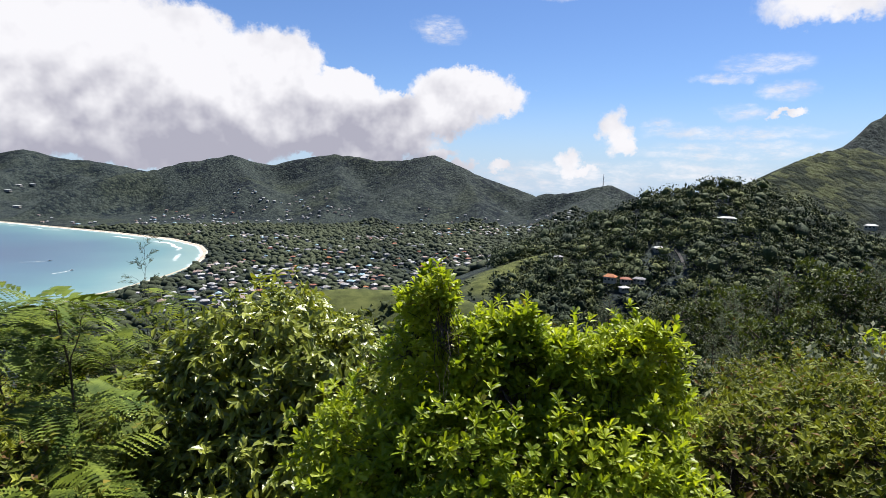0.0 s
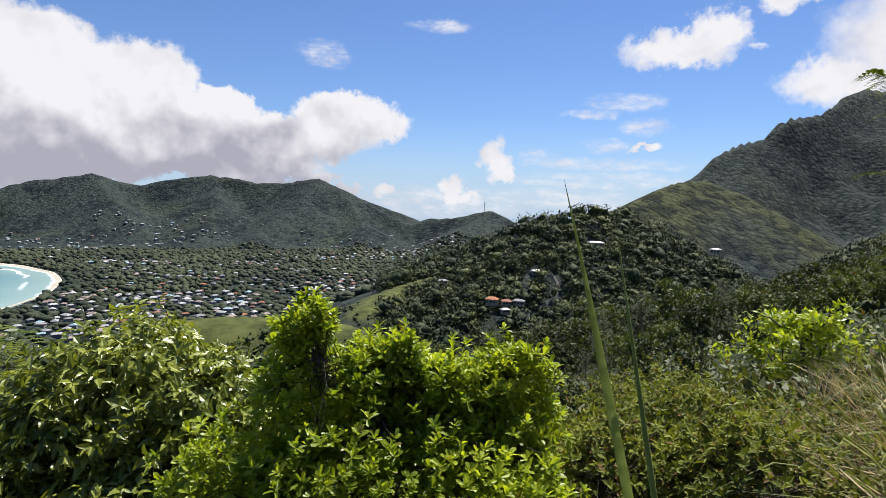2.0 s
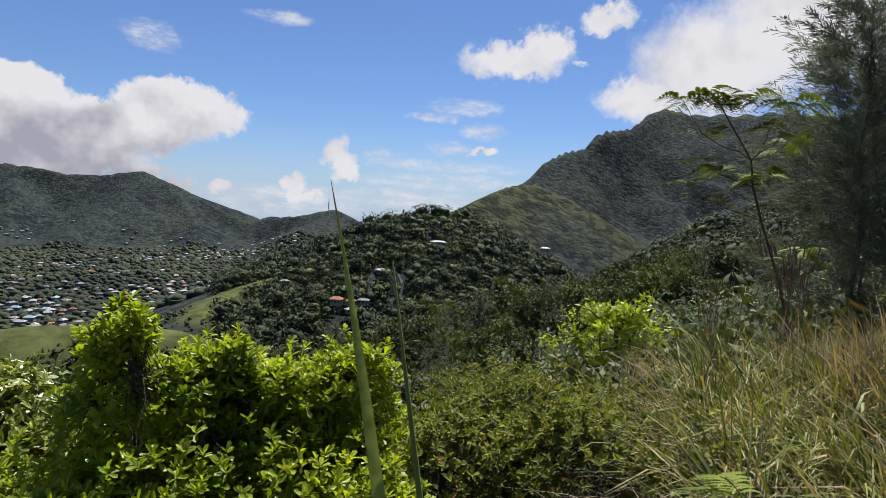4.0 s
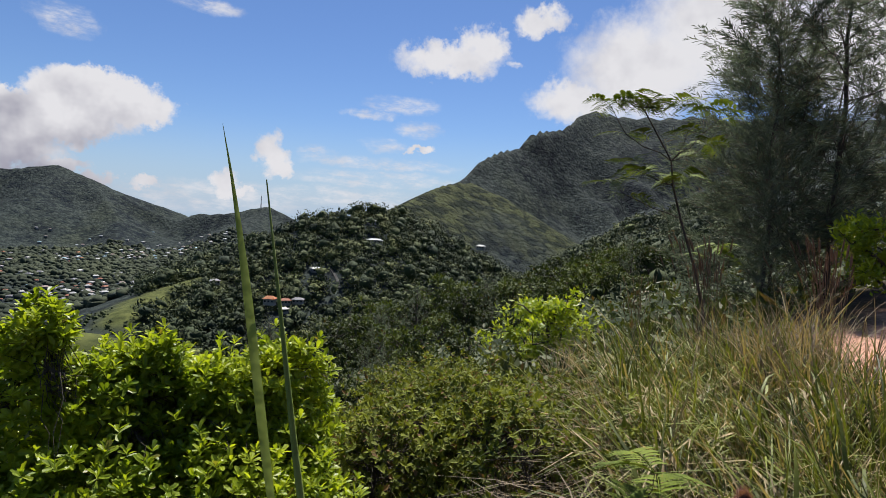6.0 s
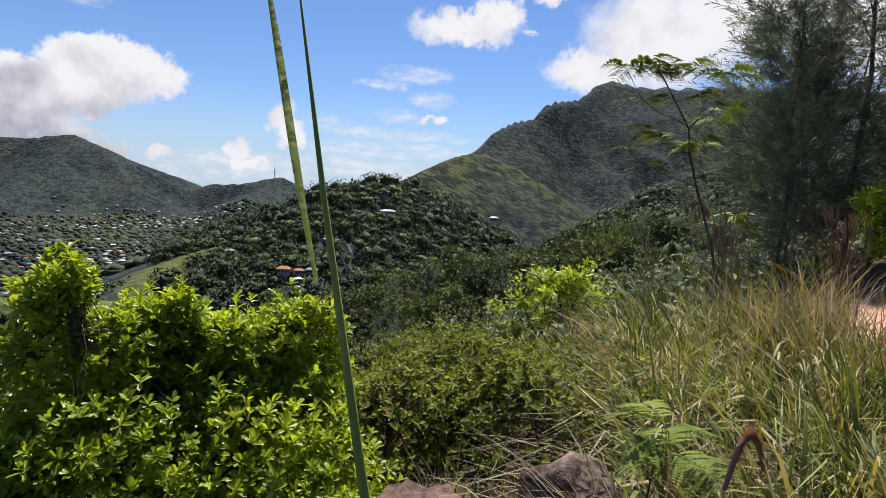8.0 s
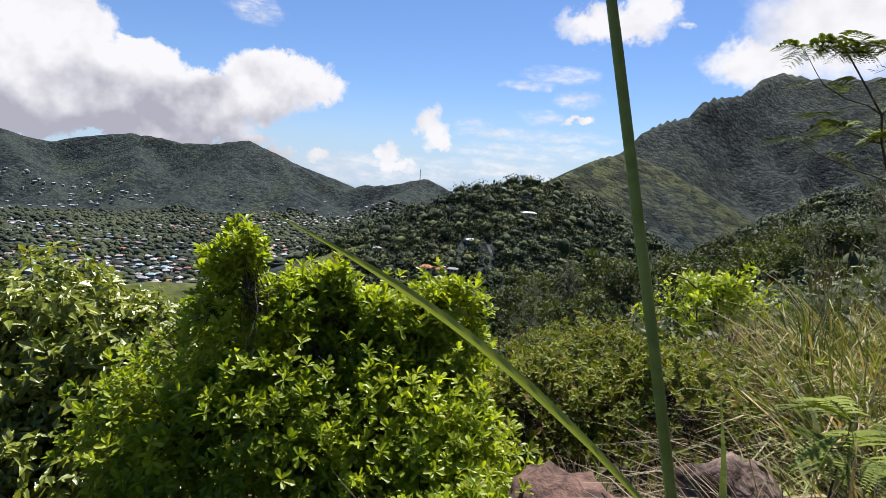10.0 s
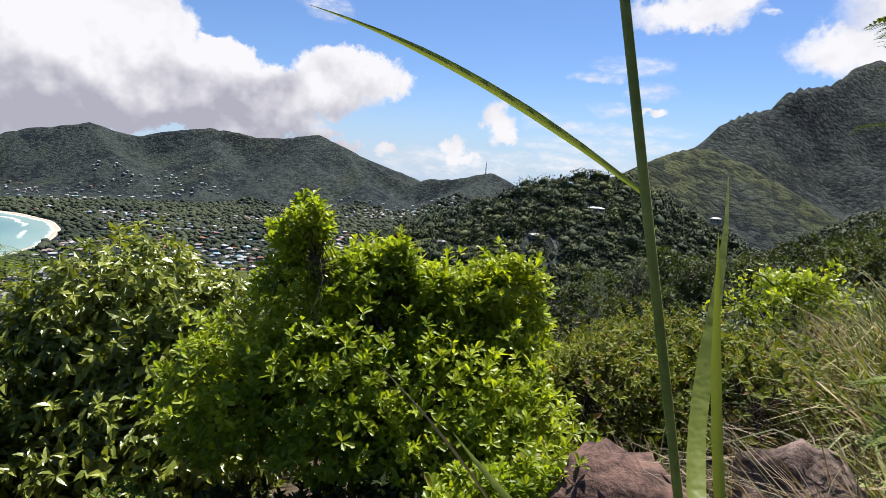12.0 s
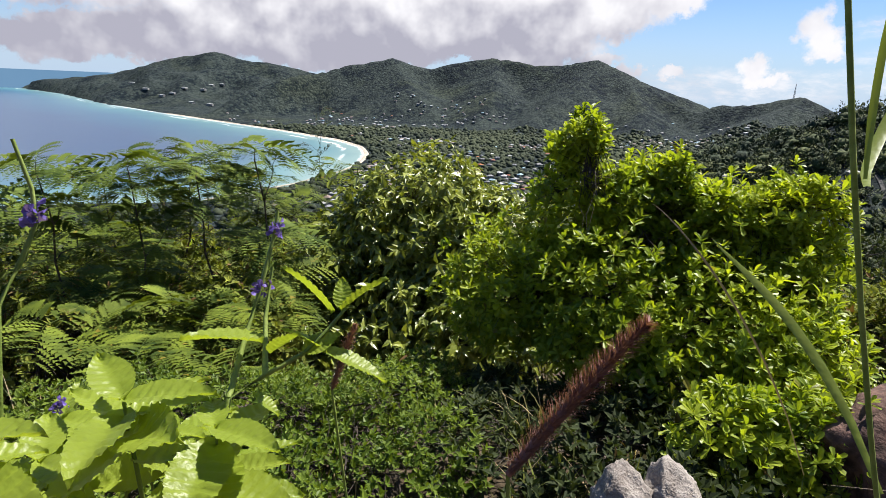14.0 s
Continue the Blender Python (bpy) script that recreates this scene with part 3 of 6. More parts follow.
OBOVATE = LEAF * 1.0
OBOVATE[[1, 3], 1], OBOVATE[[4, 6], 1] = (-0.34, 0.34), (-0.5, 0.5)
OBOVATE[[4, 5, 6], 0] = 0.83


def leaf_arrays(pos, way, face, length, width, shape=LEAF, bend=0.15):
    """Many leaves: foot, direction, up side, size; they curl down by bend."""
    n = len(pos)
    way = unit(np.asarray(way, float))
    across = unit(np.cross(way, face))
    up = np.cross(across, way)
    length, width = np.broadcast_to(length, n)[:, None, None], np.broadcast_to(width, n)[:, None, None]
    s = shape[None]
    lift = s[..., 2:3] * width * 2 - bend * length * s[..., 0:1] ** 2
    v = pos[:, None] + way[:, None] * s[..., 0:1] * length + across[:, None] * s[..., 1:2] * width + up[:, None] * lift
    off = (np.arange(n) * len(shape))[:, None, None]
    if len(shape) == 4:
        return v.reshape(-1, 3), (np.array([(0, 2, 1), (0, 3, 2)])[None] + off).reshape(-1, 3)
    return v.reshape(-1, 3), (LEAF_TRI[None] + off).reshape(-1, 3), (LEAF_QUAD[None] + off).reshape(-1, 4)


def strip_arrays(paths, widths, side):
    """Ribbons along paths (n, k, 3), with a width at each step and the way across."""
    n, k, _ = paths.shape
    w = np.broadcast_to(widths, (n, k))[..., None] * 0.5
    v = np.stack([paths - side[:, None] * w, paths + side[:, None] * w], 2).reshape(-1, 3)
    i = (np.arange(n) * 2 * k)[:, None] + 2 * np.arange(k - 1)[None]
    f = np.stack([i, i + 1, i + 3, i + 2], -1).reshape(-1, 4)
    return v, f


def tube_arrays(path, radii_, sides=6):
    path = np.asarray(path, float)
    k = len(path)
    t = unit(np.gradient(path, axis=0))
    ref = np.where(np.abs(t[:, 2:3]) > 0.9, [[1.0, 0, 0]], [[0, 0, 1.0]])
    a = unit(np.cross(t, ref))
    b = np.cross(t, a)
    ang = np.arange(sides) * 2 * np.pi / sides
    ringv = path[:, None] + np.asarray(radii_, float)[:, None, None] * (a[:, None] * np.cos(ang)[None, :, None] + b[:, None] * np.sin(ang)[None, :, None])
    i = np.arange(k - 1)[:, None] * sides
    j = np.arange(sides)[None]
    f = np.stack([i + j, i + (j + 1) % sides, i + sides + (j + 1) % sides, i + sides + j], -1).reshape(-1, 4)
    return ringv.reshape(-1, 3), f


class Pile:
    """Gathers pieces of one mesh."""

    def __init__(self):
        self.v, self.f, self.n = [], {3: [], 4: []}, 0

    def put(self, v, *faces):
        for f in faces:
            if len(f):
                self.f[np.asarray(f).shape[1]].append(np.asarray(f) + self.n)
        self.v.append(np.asarray(v, float))
        self.n += len(v)
        return self

    def mesh(self, name, mat, smooth=True):
        return set_mesh(name, np.concatenate(self.v), [np.concatenate(f) for f in self.f.values() if f], mat, smooth)


def thing(name, place, label, category, group="", kind=""):
    ob = new(name)
    ob.location = place
    ob.empty_display_size = 0.1
    return tagged(ob, label, category, group, kind)


def part(name, mesh, parent, label=""):
    ob = new(name, mesh)
    ob.parent = parent
    return tagged(ob, label)


def bough(rs, start, end, sag=0.0, steps=6, wob=0.06):
    f = np.linspace(0, 1, steps)[:, None]
    size = np.linalg.norm(np.subtract(end, start))
    p = np.asarray(start)[None] * (1 - f) + np.asarray(end)[None] * f
    p = p + rs.normal(0, wob * size, (steps, 3)) * (f * (1 - f) * 4)
    p[:, 2] += sag * size * (f * (1 - f))[:, 0] * 4
    return p


ICO = bmesh.new()
bmesh.ops.create_icosphere(ICO, subdivisions=1, radius=1.0)
ICO_V = np.array([v.co[:] for v in ICO.verts])
ICO_F = np.array([[v.index for v in f.verts] for f in ICO.faces])
ICO.free()
ICO = bmesh.new()
bmesh.ops.create_icosphere(ICO, subdivisions=2, radius=1.0)
ICO2_V = np.array([v.co[:] for v in ICO.verts])
ICO2_F = np.array([[v.index for v in f.verts] for f in ICO.faces])
ICO.free()


def slope_at(x, y, step=6.0):
    """How the ground rises along x and y."""
    return (height(x + step, y) - height(x - step, y)) / (2 * step), (height(x, y + step) - height(x, y - step)) / (2 * step)


def lumps(pile, rs, pos, size, tall, tv, tf, rough=0.28, lie=None):
    n = len(pos)
    if not n:
        return
    v = tv[None] * (1 + rs.normal(0, rough, (n, len(tv), 1))) + rs.normal(0, 0.12, (n, len(tv), 3))
    turn = rs.rand(n) * 6.283
    c, s = np.cos(turn)[:, None], np.sin(turn)[:, None]
    x, y = v[..., 0] * c - v[..., 1] * s, v[..., 0] * s + v[..., 1] * c
    v = np.stack([x * size[:, None], y * size[:, None], v[..., 2] * (size * tall)[:, None]], -1)
    if lie is not None:
        v[..., 2] += v[..., 0] * lie[0][:, None] + v[..., 1] * lie[1][:, None]
    v = v + pos[:, None]
    pile.put(v.reshape(-1, 3), (tf[None] + (np.arange(n) * len(tv))[:, None, None]).reshape(-1, 3))


# ---- houses ----
def house_mesh_box(w, d, h):
    bm = bmesh.new()
    bmesh.ops.create_cube(bm, size=1.0, matrix=Matrix.Translation((0, 0, h / 2 - 0.5)) @ Matrix.Diagonal((w, d, h + 1.0, 1)))
    return bm


def hip_roof(w, d, h, rise, eave=0.7, ridge=0.45):
    bm = bmesh.new()
    W, D = w / 2 + eave, d / 2 + eave
    lo = [bm.verts.new((x, y, h - 0.1)) for x, y in ((-W, -D), (W, -D), (W, D), (-W, D))]
    md = [bm.verts.new((x, y, h + 0.12)) for x, y in ((-W, -D), (W, -D), (W, D), (-W, D))]
    a, b = bm.verts.new((-W * ridge, 0, h + rise)), bm.verts.new((W * ridge, 0, h + rise))
    bm.faces.new(lo[::-1])
    for i in range(4):
        bm.faces.new((lo[i], lo[(i + 1) % 4], md[(i + 1) % 4], md[i]))
    bm.faces.new((md[0], md[1], b, a))
    bm.faces.new((md[2], md[3], a, b))
    bm.faces.new((md[1], md[2], b))
    bm.faces.new((md[3], md[0], a))
    return bm


def bm_mesh(name, bm, mat):
    me = bpy.data.meshes.new(name)
    bm.to_mesh(me)
    bm.free()
    me.materials.append(mat)
    return me


def panel(w, h, t=0.12):
    bm = bmesh.new()
    bmesh.ops.create_cube(bm, size=1.0, matrix=Matrix.Diagonal((w, t, h, 1)))
    return bm


def make_house(place, turn, w, d, h, rise, roof_mat, label, windows=0, group=""):
    ob = thing("house", place, label, "house", group)
    ob.rotation_euler = (0, 0, turn)
    wall = part("wall", bm_mesh("wall", house_mesh_box(w, d, h), M_WALL), ob)
    part("roof", bm_mesh("roof", hip_roof(w, d, h, rise), roof_mat), ob)
    if windows:
        pane = bm_mesh("window", panel(1.3, 1.2), M_GLASS)
        for i in range(windows):
            o = part("window", pane, ob)
            o.location = (-w / 2 + (i + 0.5) * w / windows, -d / 2 - 0.03, h * 0.55)
    return ob


def ground_at(x, y):
    return float(height(np.array([x]), np.array([y]))[0])


def at_angle(azim, rng):
    return rng * math.sin(radians(azim)), rng * math.cos(radians(azim))


house_spots = []
for azim, elev, rng, w, d, h, rise, mat, face, label in (
        (26.7, -3.45, 537, 17, 9, 3.4, 1.4, M_ROOF_WHITE, 0.1, "long white-roofed house on a wooded slope"),
        (26.2, -2.3, 575, 11, 8, 3.4, 1.6, M_ROOF_GREY, 0.3, "pale house with a grey roof among trees"),
        (17.1, -8.5, 418, 9, 7, 4.0, 2.0, M_ROOF_ORANGE, -0.3, "house with an orange tiled roof"),
        (18.5, -8.6, 425, 8, 6, 3.0, 1.5, M_ROOF_RED, 0.2, "small house with a dull red roof"),
        (18.4, -9.4, 400, 6, 5, 2.6, 1.2, M_ROOF_WHITE, 0.5, "small white-roofed outbuilding in a garden"),
        (19.7, -8.5, 430, 9, 6, 3.0, 1.4, M_ROOF_GREY, -0.2, "house with a weathered grey roof"),
        (21.2, -6.0, 480, 9, 7, 3.0, 1.2, M_ROOF_WHITE, 0.4, "white-roofed bungalow below the road"),
        (37.0, -2.6, 560, 9, 6, 3.2, 1.4, M_ROOF_WHITE, -0.3, "white house at the foot of the hill"),
        (12.2, -7.6, 470, 8, 6, 2.8, 1.2, M_ROOF_GREY, 0.2, "small house beside the green clearing")):
    x, y = at_angle(azim, rng)
    z = max(2 + rng * math.tan(radians(elev)) - h * 0.7, ground_at(x, y) - 0.5)
    w, d, h = w * 0.82, d * 0.82, h * 0.85
    make_house((x, y, z), face - radians(azim), w, d, h, rise, mat, label, 5 if w > 12 else 3)
    house_spots.append((x, y, w))

TOWN = [make_house((0, 0, -900), 0, w, d, h, r, m, lab, 3, "houses of the town") for w, d, h, r, m, lab in (
    (13, 9, 4.2, 2.4, M_ROOF_GREY, "town house with a grey sheet roof"), (11, 9, 5.6, 2.2, M_ROOF_WHITE, "white house with a white roof"),
    (12, 8, 3.6, 2.4, M_ROOF_RED, "low house with a red roof"), (17, 10, 4.2, 1.8, M_ROOF_WHITE, "long low white building in town"),
    (10, 8, 5.4, 2.2, M_ROOF_ORANGE, "house with an orange roof"), (11, 8, 3.4, 2.2, M_ROOF_BLUE, "house with a blue-grey roof"))]
rs = rnd(11)

def clump_cards(rs, centres, radius, per, size, out=0.5, round_=None):
    """Small four-cornered sprays of leaves round centres."""
    n = len(centres) * per
    d = unit(rs.normal(0, 1, (n, 3)))
    p = np.repeat(centres, per, 0) + d * (np.repeat(radius, per) * rs.uniform(0.35, 1.0, n))[:, None]
    way = unit(d * out + rs.normal(0, 0.5, (n, 3)) + [0, 0, 0.15])
    face = unit(rs.normal(0, 0.5, (n, 3)) + [0, 0, 1.0] + 0.3 * d)
    if round_ is not None:
        face = unit(round_ + [0, 0, 0.55] + rs.normal(0, 0.3, (n, 3)))
    across = unit(np.cross(way, face))
    s = (size * np.exp(rs.normal(0, 0.3, n)))[:, None]
    v = np.stack([p - way * s, p - across * s * 0.42, p + way * s, p + across * s * 0.42], 1)
    return v.reshape(-1, 3), np.arange(n * 4).reshape(-1, 4)


town_spots = []
tries = 0
while len(town_spots) < 250 and tries < 30000:
    tries += 1
    azim, rng = rs.uniform(-33, 19), 700 * (2450 / 700) ** rs.rand()
    if rng > 1900 and azim > 14 or (azim < -17 and rng < 1250 and rs.rand() < 0.5):
        continue
    x, y = at_angle(azim, rng)
    s = float(shore(np.array([x]), np.array([y]))[0])
    crowd = float(fbm(np.array([x]), np.array([y]), 300, 2)[0])
    if s < 45 or crowd < -0.02 + 0.2 * (rng > 1900):
        continue
    z = ground_at(x, y)
    if z > -62 or any((x - a) ** 2 + (y - b) ** 2 < 20**2 for a, b, _ in town_spots):
        continue
    town_spots.append((x, y, 9))
    proto = TOWN[rs.choice(6, p=(0.58, 0.08, 0.19, 0.03, 0.05, 0.07))]
    o = copy_thing(proto, pose(x, y, z + 0.6, 0, 0, rs.uniform(-60, 60) - azim))
    o.scale = (rs.uniform(0.55, 0.95),) * 3
more, tries = [], 0
while len(more) < 460 and tries < 40000:
    tries += 1
    azim, rng = rs.uniform(-34, 20), 720 * (2500 / 720) ** rs.rand()
    x, y = at_angle(azim, rng)
    if float(shore(np.array([x]), np.array([y]))[0]) < 40 or (rng > 1950 and azim > 14):
        continue
    crowd = float(fbm(np.array([x + 900]), np.array([y]), 190, 3)[0])
    z = ground_at(x, y)
    if crowd < 0.10 + (z + 140) / (420 if azim < 2 else 200) or z > (0 if azim < 2 else -40) or any((x - a) ** 2 + (y - b) ** 2 < 13**2 for a, b, _ in more + town_spots):
        continue
    more.append((x, y, 8))
town = thing("town_houses", (0, 0, 0), "dense small houses with white, grey and red-brown roofs", "houses", kind="stuff")
walls, roofs = Pile(), Pile()
for x, y, _ in more:
    w, d, h, turn, z = rs.uniform(6, 12), rs.uniform(6, 9), rs.uniform(2.8, 5), rs.uniform(0, 3.14), ground_at(x, y)
    c, s = math.cos(turn), math.sin(turn)
    for pile, a, b, zs, inset in ((walls, w / 2, d / 2, (-1, h, h), 0.98), (roofs, w / 2 + 0.6, d / 2 + 0.6, (h - 0.1, h + 0.15, h + rs.uniform(1.4, 2.6)), 0.0)):
        v = [(sx * a * k, sy * b * q, zz) for zz, k, q in ((zs[0], 1, 1), (zs[1], 1, 1), (zs[2], inset or 0.45, inset)) for sx, sy in ((-1, -1), (1, -1), (1, 1), (-1, 1))]
        v = [(x + px * c - py * s, y + px * s + py * c, z + 0.4 + pz) for px, py, pz in v]
        f = [(3, 2, 1, 0), (8, 9, 10, 11)] + [(4 * k + i, 4 * k + (i + 1) % 4, 4 * k + 4 + (i + 1) % 4, 4 * k + 4 + i) for k in (0, 1) for i in range(4)]
        pile.put(v, np.array(f))
part("wall", walls.mesh("wall", M_TOWN_WALL, False), town)
part("roof", roofs.mesh("roof", M_TOWN_ROOFS, False), town)
town_spots += more
for azim, elev, rng in ((-41, -2.0, 3500), (-38, -2.3, 3150), (-37, -1.9, 3200), (-35.5, -1.8, 3250), (-36.5, -2.4, 2950), (-34.8, -1.3, 3350), (-33.9, -1.2, 3380), (-40, -2.4, 3250),
                        (-33.3, -1.6, 3300), (-38.8, -2.2, 3150), (-35, -2.6, 2900), (-44.5, -1.7, 4100)):
    x, y = at_angle(azim, rng)
    town_spots.append((x, y, 20))
    o = copy_thing(TOWN[3], pose(x, y, ground_at(x, y) + 3.0, 0, 0, rs.uniform(-30, 30)))
    o.scale = (1.5, 1.5, 1.5)
for p in TOWN:
    for c in list(p.children):
        bpy.data.objects.remove(c)
    bpy.data.objects.remove(p)



# ---- small far things ----
def strip_on(points, wide, lift, thick):
    """A band with thickness along points (x, y, z)."""
    p = np.array(points, float)
    t_ = unit(np.gradient(p, axis=0) * [1, 1, 0])
    s_ = np.stack([-t_[:, 1], t_[:, 0], 0 * t_[:, 0]], -1) * wide / 2
    top = p + [0, 0, lift]
    rows_ = np.stack([top - s_ - [0, 0, thick], top - s_, top + s_, top + s_ - [0, 0, thick]], 1)
    return rows_.reshape(-1, 3), grid_faces(len(p), 4)


lane = []
for azim, rng in ((22.6, 484), (22.9, 478), (23.2, 471), (23.4, 464), (23.45, 457)):
    x, y = at_angle(azim, rng)
    lane.append((x, y, ground_at(x, y)))
tagged(new("road", Pile().put(*strip_on(lane, 2.4, 0.5, 1.5)).mesh("road", M_TAR, False)), "pale hillside lane between trees", "road", kind="structure")

mast = thing("radio_mast", (*at_angle(16.0, 2300), ground_at(*at_angle(16.0, 2300))), "thin lattice radio mast on the saddle hill", "mast")
tower = Pile()
for i in range(3):
    a = i * 2.094
    tower.put(*tube_arrays([(3 * math.cos(a), 3 * math.sin(a), -2), (0.6 * math.cos(a), 0.6 * math.sin(a), 44)], [0.5, 0.35], 5))
for k in range(9):
    r0, r1 = 3 - 0.26 * k, 3 - 0.26 * (k + 1)
    for i in range(3):
        a, b = i * 2.094, (i + 1) * 2.094
        tower.put(*tube_arrays([(r0 * math.cos(a), r0 * math.sin(a), 4.8 * k), (r1 * math.cos(b), r1 * math.sin(b), 4.8 * k + 4.8)], [0.2, 0.2], 4))
part("lattice", tower.mesh("lattice", M_ROOF_GREY, False), mast)
part("aerial", Pile().put(*tube_arrays([(0, 0, 43), (0, 0, 52)], [0.25, 0.12], 6)).mesh("aerial", M_ROOF_WHITE), mast)

M_FOAM = plain_material("wake_foam", (0.55, 0.60, 0.62), (0.85, 0.87, 0.88), 0.08, 0.8, 0.1)
for (x0, y0), (x1, y1) in (((-718, 1031), (-684, 1053)), ((-594, 922), (-586, 956))):
    boat = thing("motor_boat", (x1, y1, SEA), "small white motor boat trailing a foam wake", "boat", "boats in the bay")
    boat.rotation_euler = (0, 0, math.atan2(y1 - y0, x1 - x0))
    bm = bmesh.new()
    ring_pts = [(-3.2, 1.1), (1.0, 1.2), (3.0, 0.5), (4.0, 0.0), (3.0, -0.5), (1.0, -1.2), (-3.2, -1.1)]
    lo = [bm.verts.new((x * 0.8, y * 0.6, -0.4)) for x, y in ring_pts]
    hi = [bm.verts.new((x, y, 0.9)) for x, y in ring_pts]
    bm.faces.new(lo[::-1])
    bm.faces.new(hi)
    for i in range(7):
        bm.faces.new((lo[i], lo[(i + 1) % 7], hi[(i + 1) % 7], hi[i]))
    part("hull", bm_mesh("hull", bm, M_ROOF_WHITE), boat)
    bm = bmesh.new()
    bmesh.ops.create_cube(bm, size=1.0, matrix=Matrix.Translation((-0.3, 0, 1.4)) @ Matrix.Diagonal((2.2, 1.5, 1.1, 1)))
    bmesh.ops.bevel(bm, geom=bm.edges[:], offset=0.2, segments=2, affect="EDGES")
    part("cabin", bm_mesh("cabin", bm, M_WALL), boat)
    far_ = math.hypot(x1 - x0, y1 - y0)
    trail = [(-3 - u * far_, 0.6 * math.sin(u * 9), 0.0) for u in np.linspace(0, 1, 12)]
    band, bf = strip_on(trail, 2.6, 0.12, 0.1)
    part("wake", Pile().put(band, bf).mesh("wake", M_FOAM), boat, "white foam wake")

# ---- woods on the hills ----
all_spots = np.array(house_spots + town_spots + [(q[0], q[1], 5) for q in lane])
SPOT_R = np.hypot(all_spots[:, 0], all_spots[:, 1])


def open_ground(x, y, clear=7.0):
    """Where trees may stand: on land, off the meadows and away from houses and the views of them."""
    ok = shore(x, y) > 15
    dm, _ = along(MEADOW, x, y)
    dc, _ = along(CLEARING, x, y)
    w = fbm(x, y, 40, 4)
    ok &= (dm > 16 - 14 * w) & (dc > 14 - 14 * w)
    ux, uy = all_spots[:, 0] / SPOT_R, all_spots[:, 1] / SPOT_R
    for i in range(len(all_spots)):
        dx, dy = x - all_spots[i, 0], y - all_spots[i, 1]
        f, c = dx * ux[i] + dy * uy[i], dx * uy[i] - dy * ux[i]
        ok &= ~((np.abs(c) < all_spots[i, 2] * 0.55 + 2) & (f > (-13 if SPOT_R[i] > 620 else -4) - clear) & (f < clear))
    return ok


def wood(seed, az0, az1, r0, r1, count, keep=None):
    """Places for trees, evenly spread over the ground."""
    rs = rnd(seed)
    a = np.radians(rs.uniform(az0, az1, count))
    r = np.sqrt(rs.uniform(r0**2, r1**2, count))
    x, y = r * np.sin(a), r * np.cos(a)
    ok = open_ground(x, y)
    if keep is not None:
        ok &= keep(x, y, r)
    x, y, r, a = x[ok], y[ok], r[ok], np.degrees(a[ok])
    z = height(x, y)
    i = np.clip(np.searchsorted(radii, r * 0.985 - 4) - 1, 0, len(radii) - 1)
    j = np.clip(np.searchsorted(azs, a), 0, len(azs) - 1)
    behind = np.arctan2(z + 12 - 2, r) < sight[i, j]
    thin = ~behind | (rs.rand(len(x)) < 0.2)
    return rs, np.stack([x, y, z], -1)[thin]


def forest(name, seed, box, count, size, tall, mat, label, fine=False, keep=None, sprays=0, rise=0.35):
    rs, p = wood(seed, *box, count, keep)
    s = size * (0.88 * np.minimum(np.exp(rs.normal(0, 0.6, len(p))), 2.0) if tall < 0.5 else np.minimum(np.exp(rs.normal(0, 0.42, len(p))), 1.5))
    p[:, 2] += s * tall * (rise + (rs.normal(-0.1, 0.3, len(p)) if tall < 0.5 else 0))
    pile = Pile()
    lumps(pile, rs, p, s * (0.6 if sprays else 1.0), tall * np.exp(rs.normal(0, 0.25, len(p))), ICO2_V if fine else ICO_V, ICO2_F if fine else ICO_F, 0.2, slope_at(p[:, 0], p[:, 1], 15.0) if tall < 0.5 else None)
    if sprays:
        pile.put(*clump_cards(rs, p + np.array([0, 0, 0.25]) * s[:, None], s * 1.15, sprays, np.repeat(s, sprays) * 0.24))
    tagged(new(name, pile.mesh(name, mat)), label, "forest", kind="stuff")


forest("town_trees", 24, (-35, 22, 560, 2000), 15000, 5.2, 0.75, M_CANOPY_TOWN, "trees and gardens between the town's houses", keep=lambda x, y, r: height(x, y) < -70)


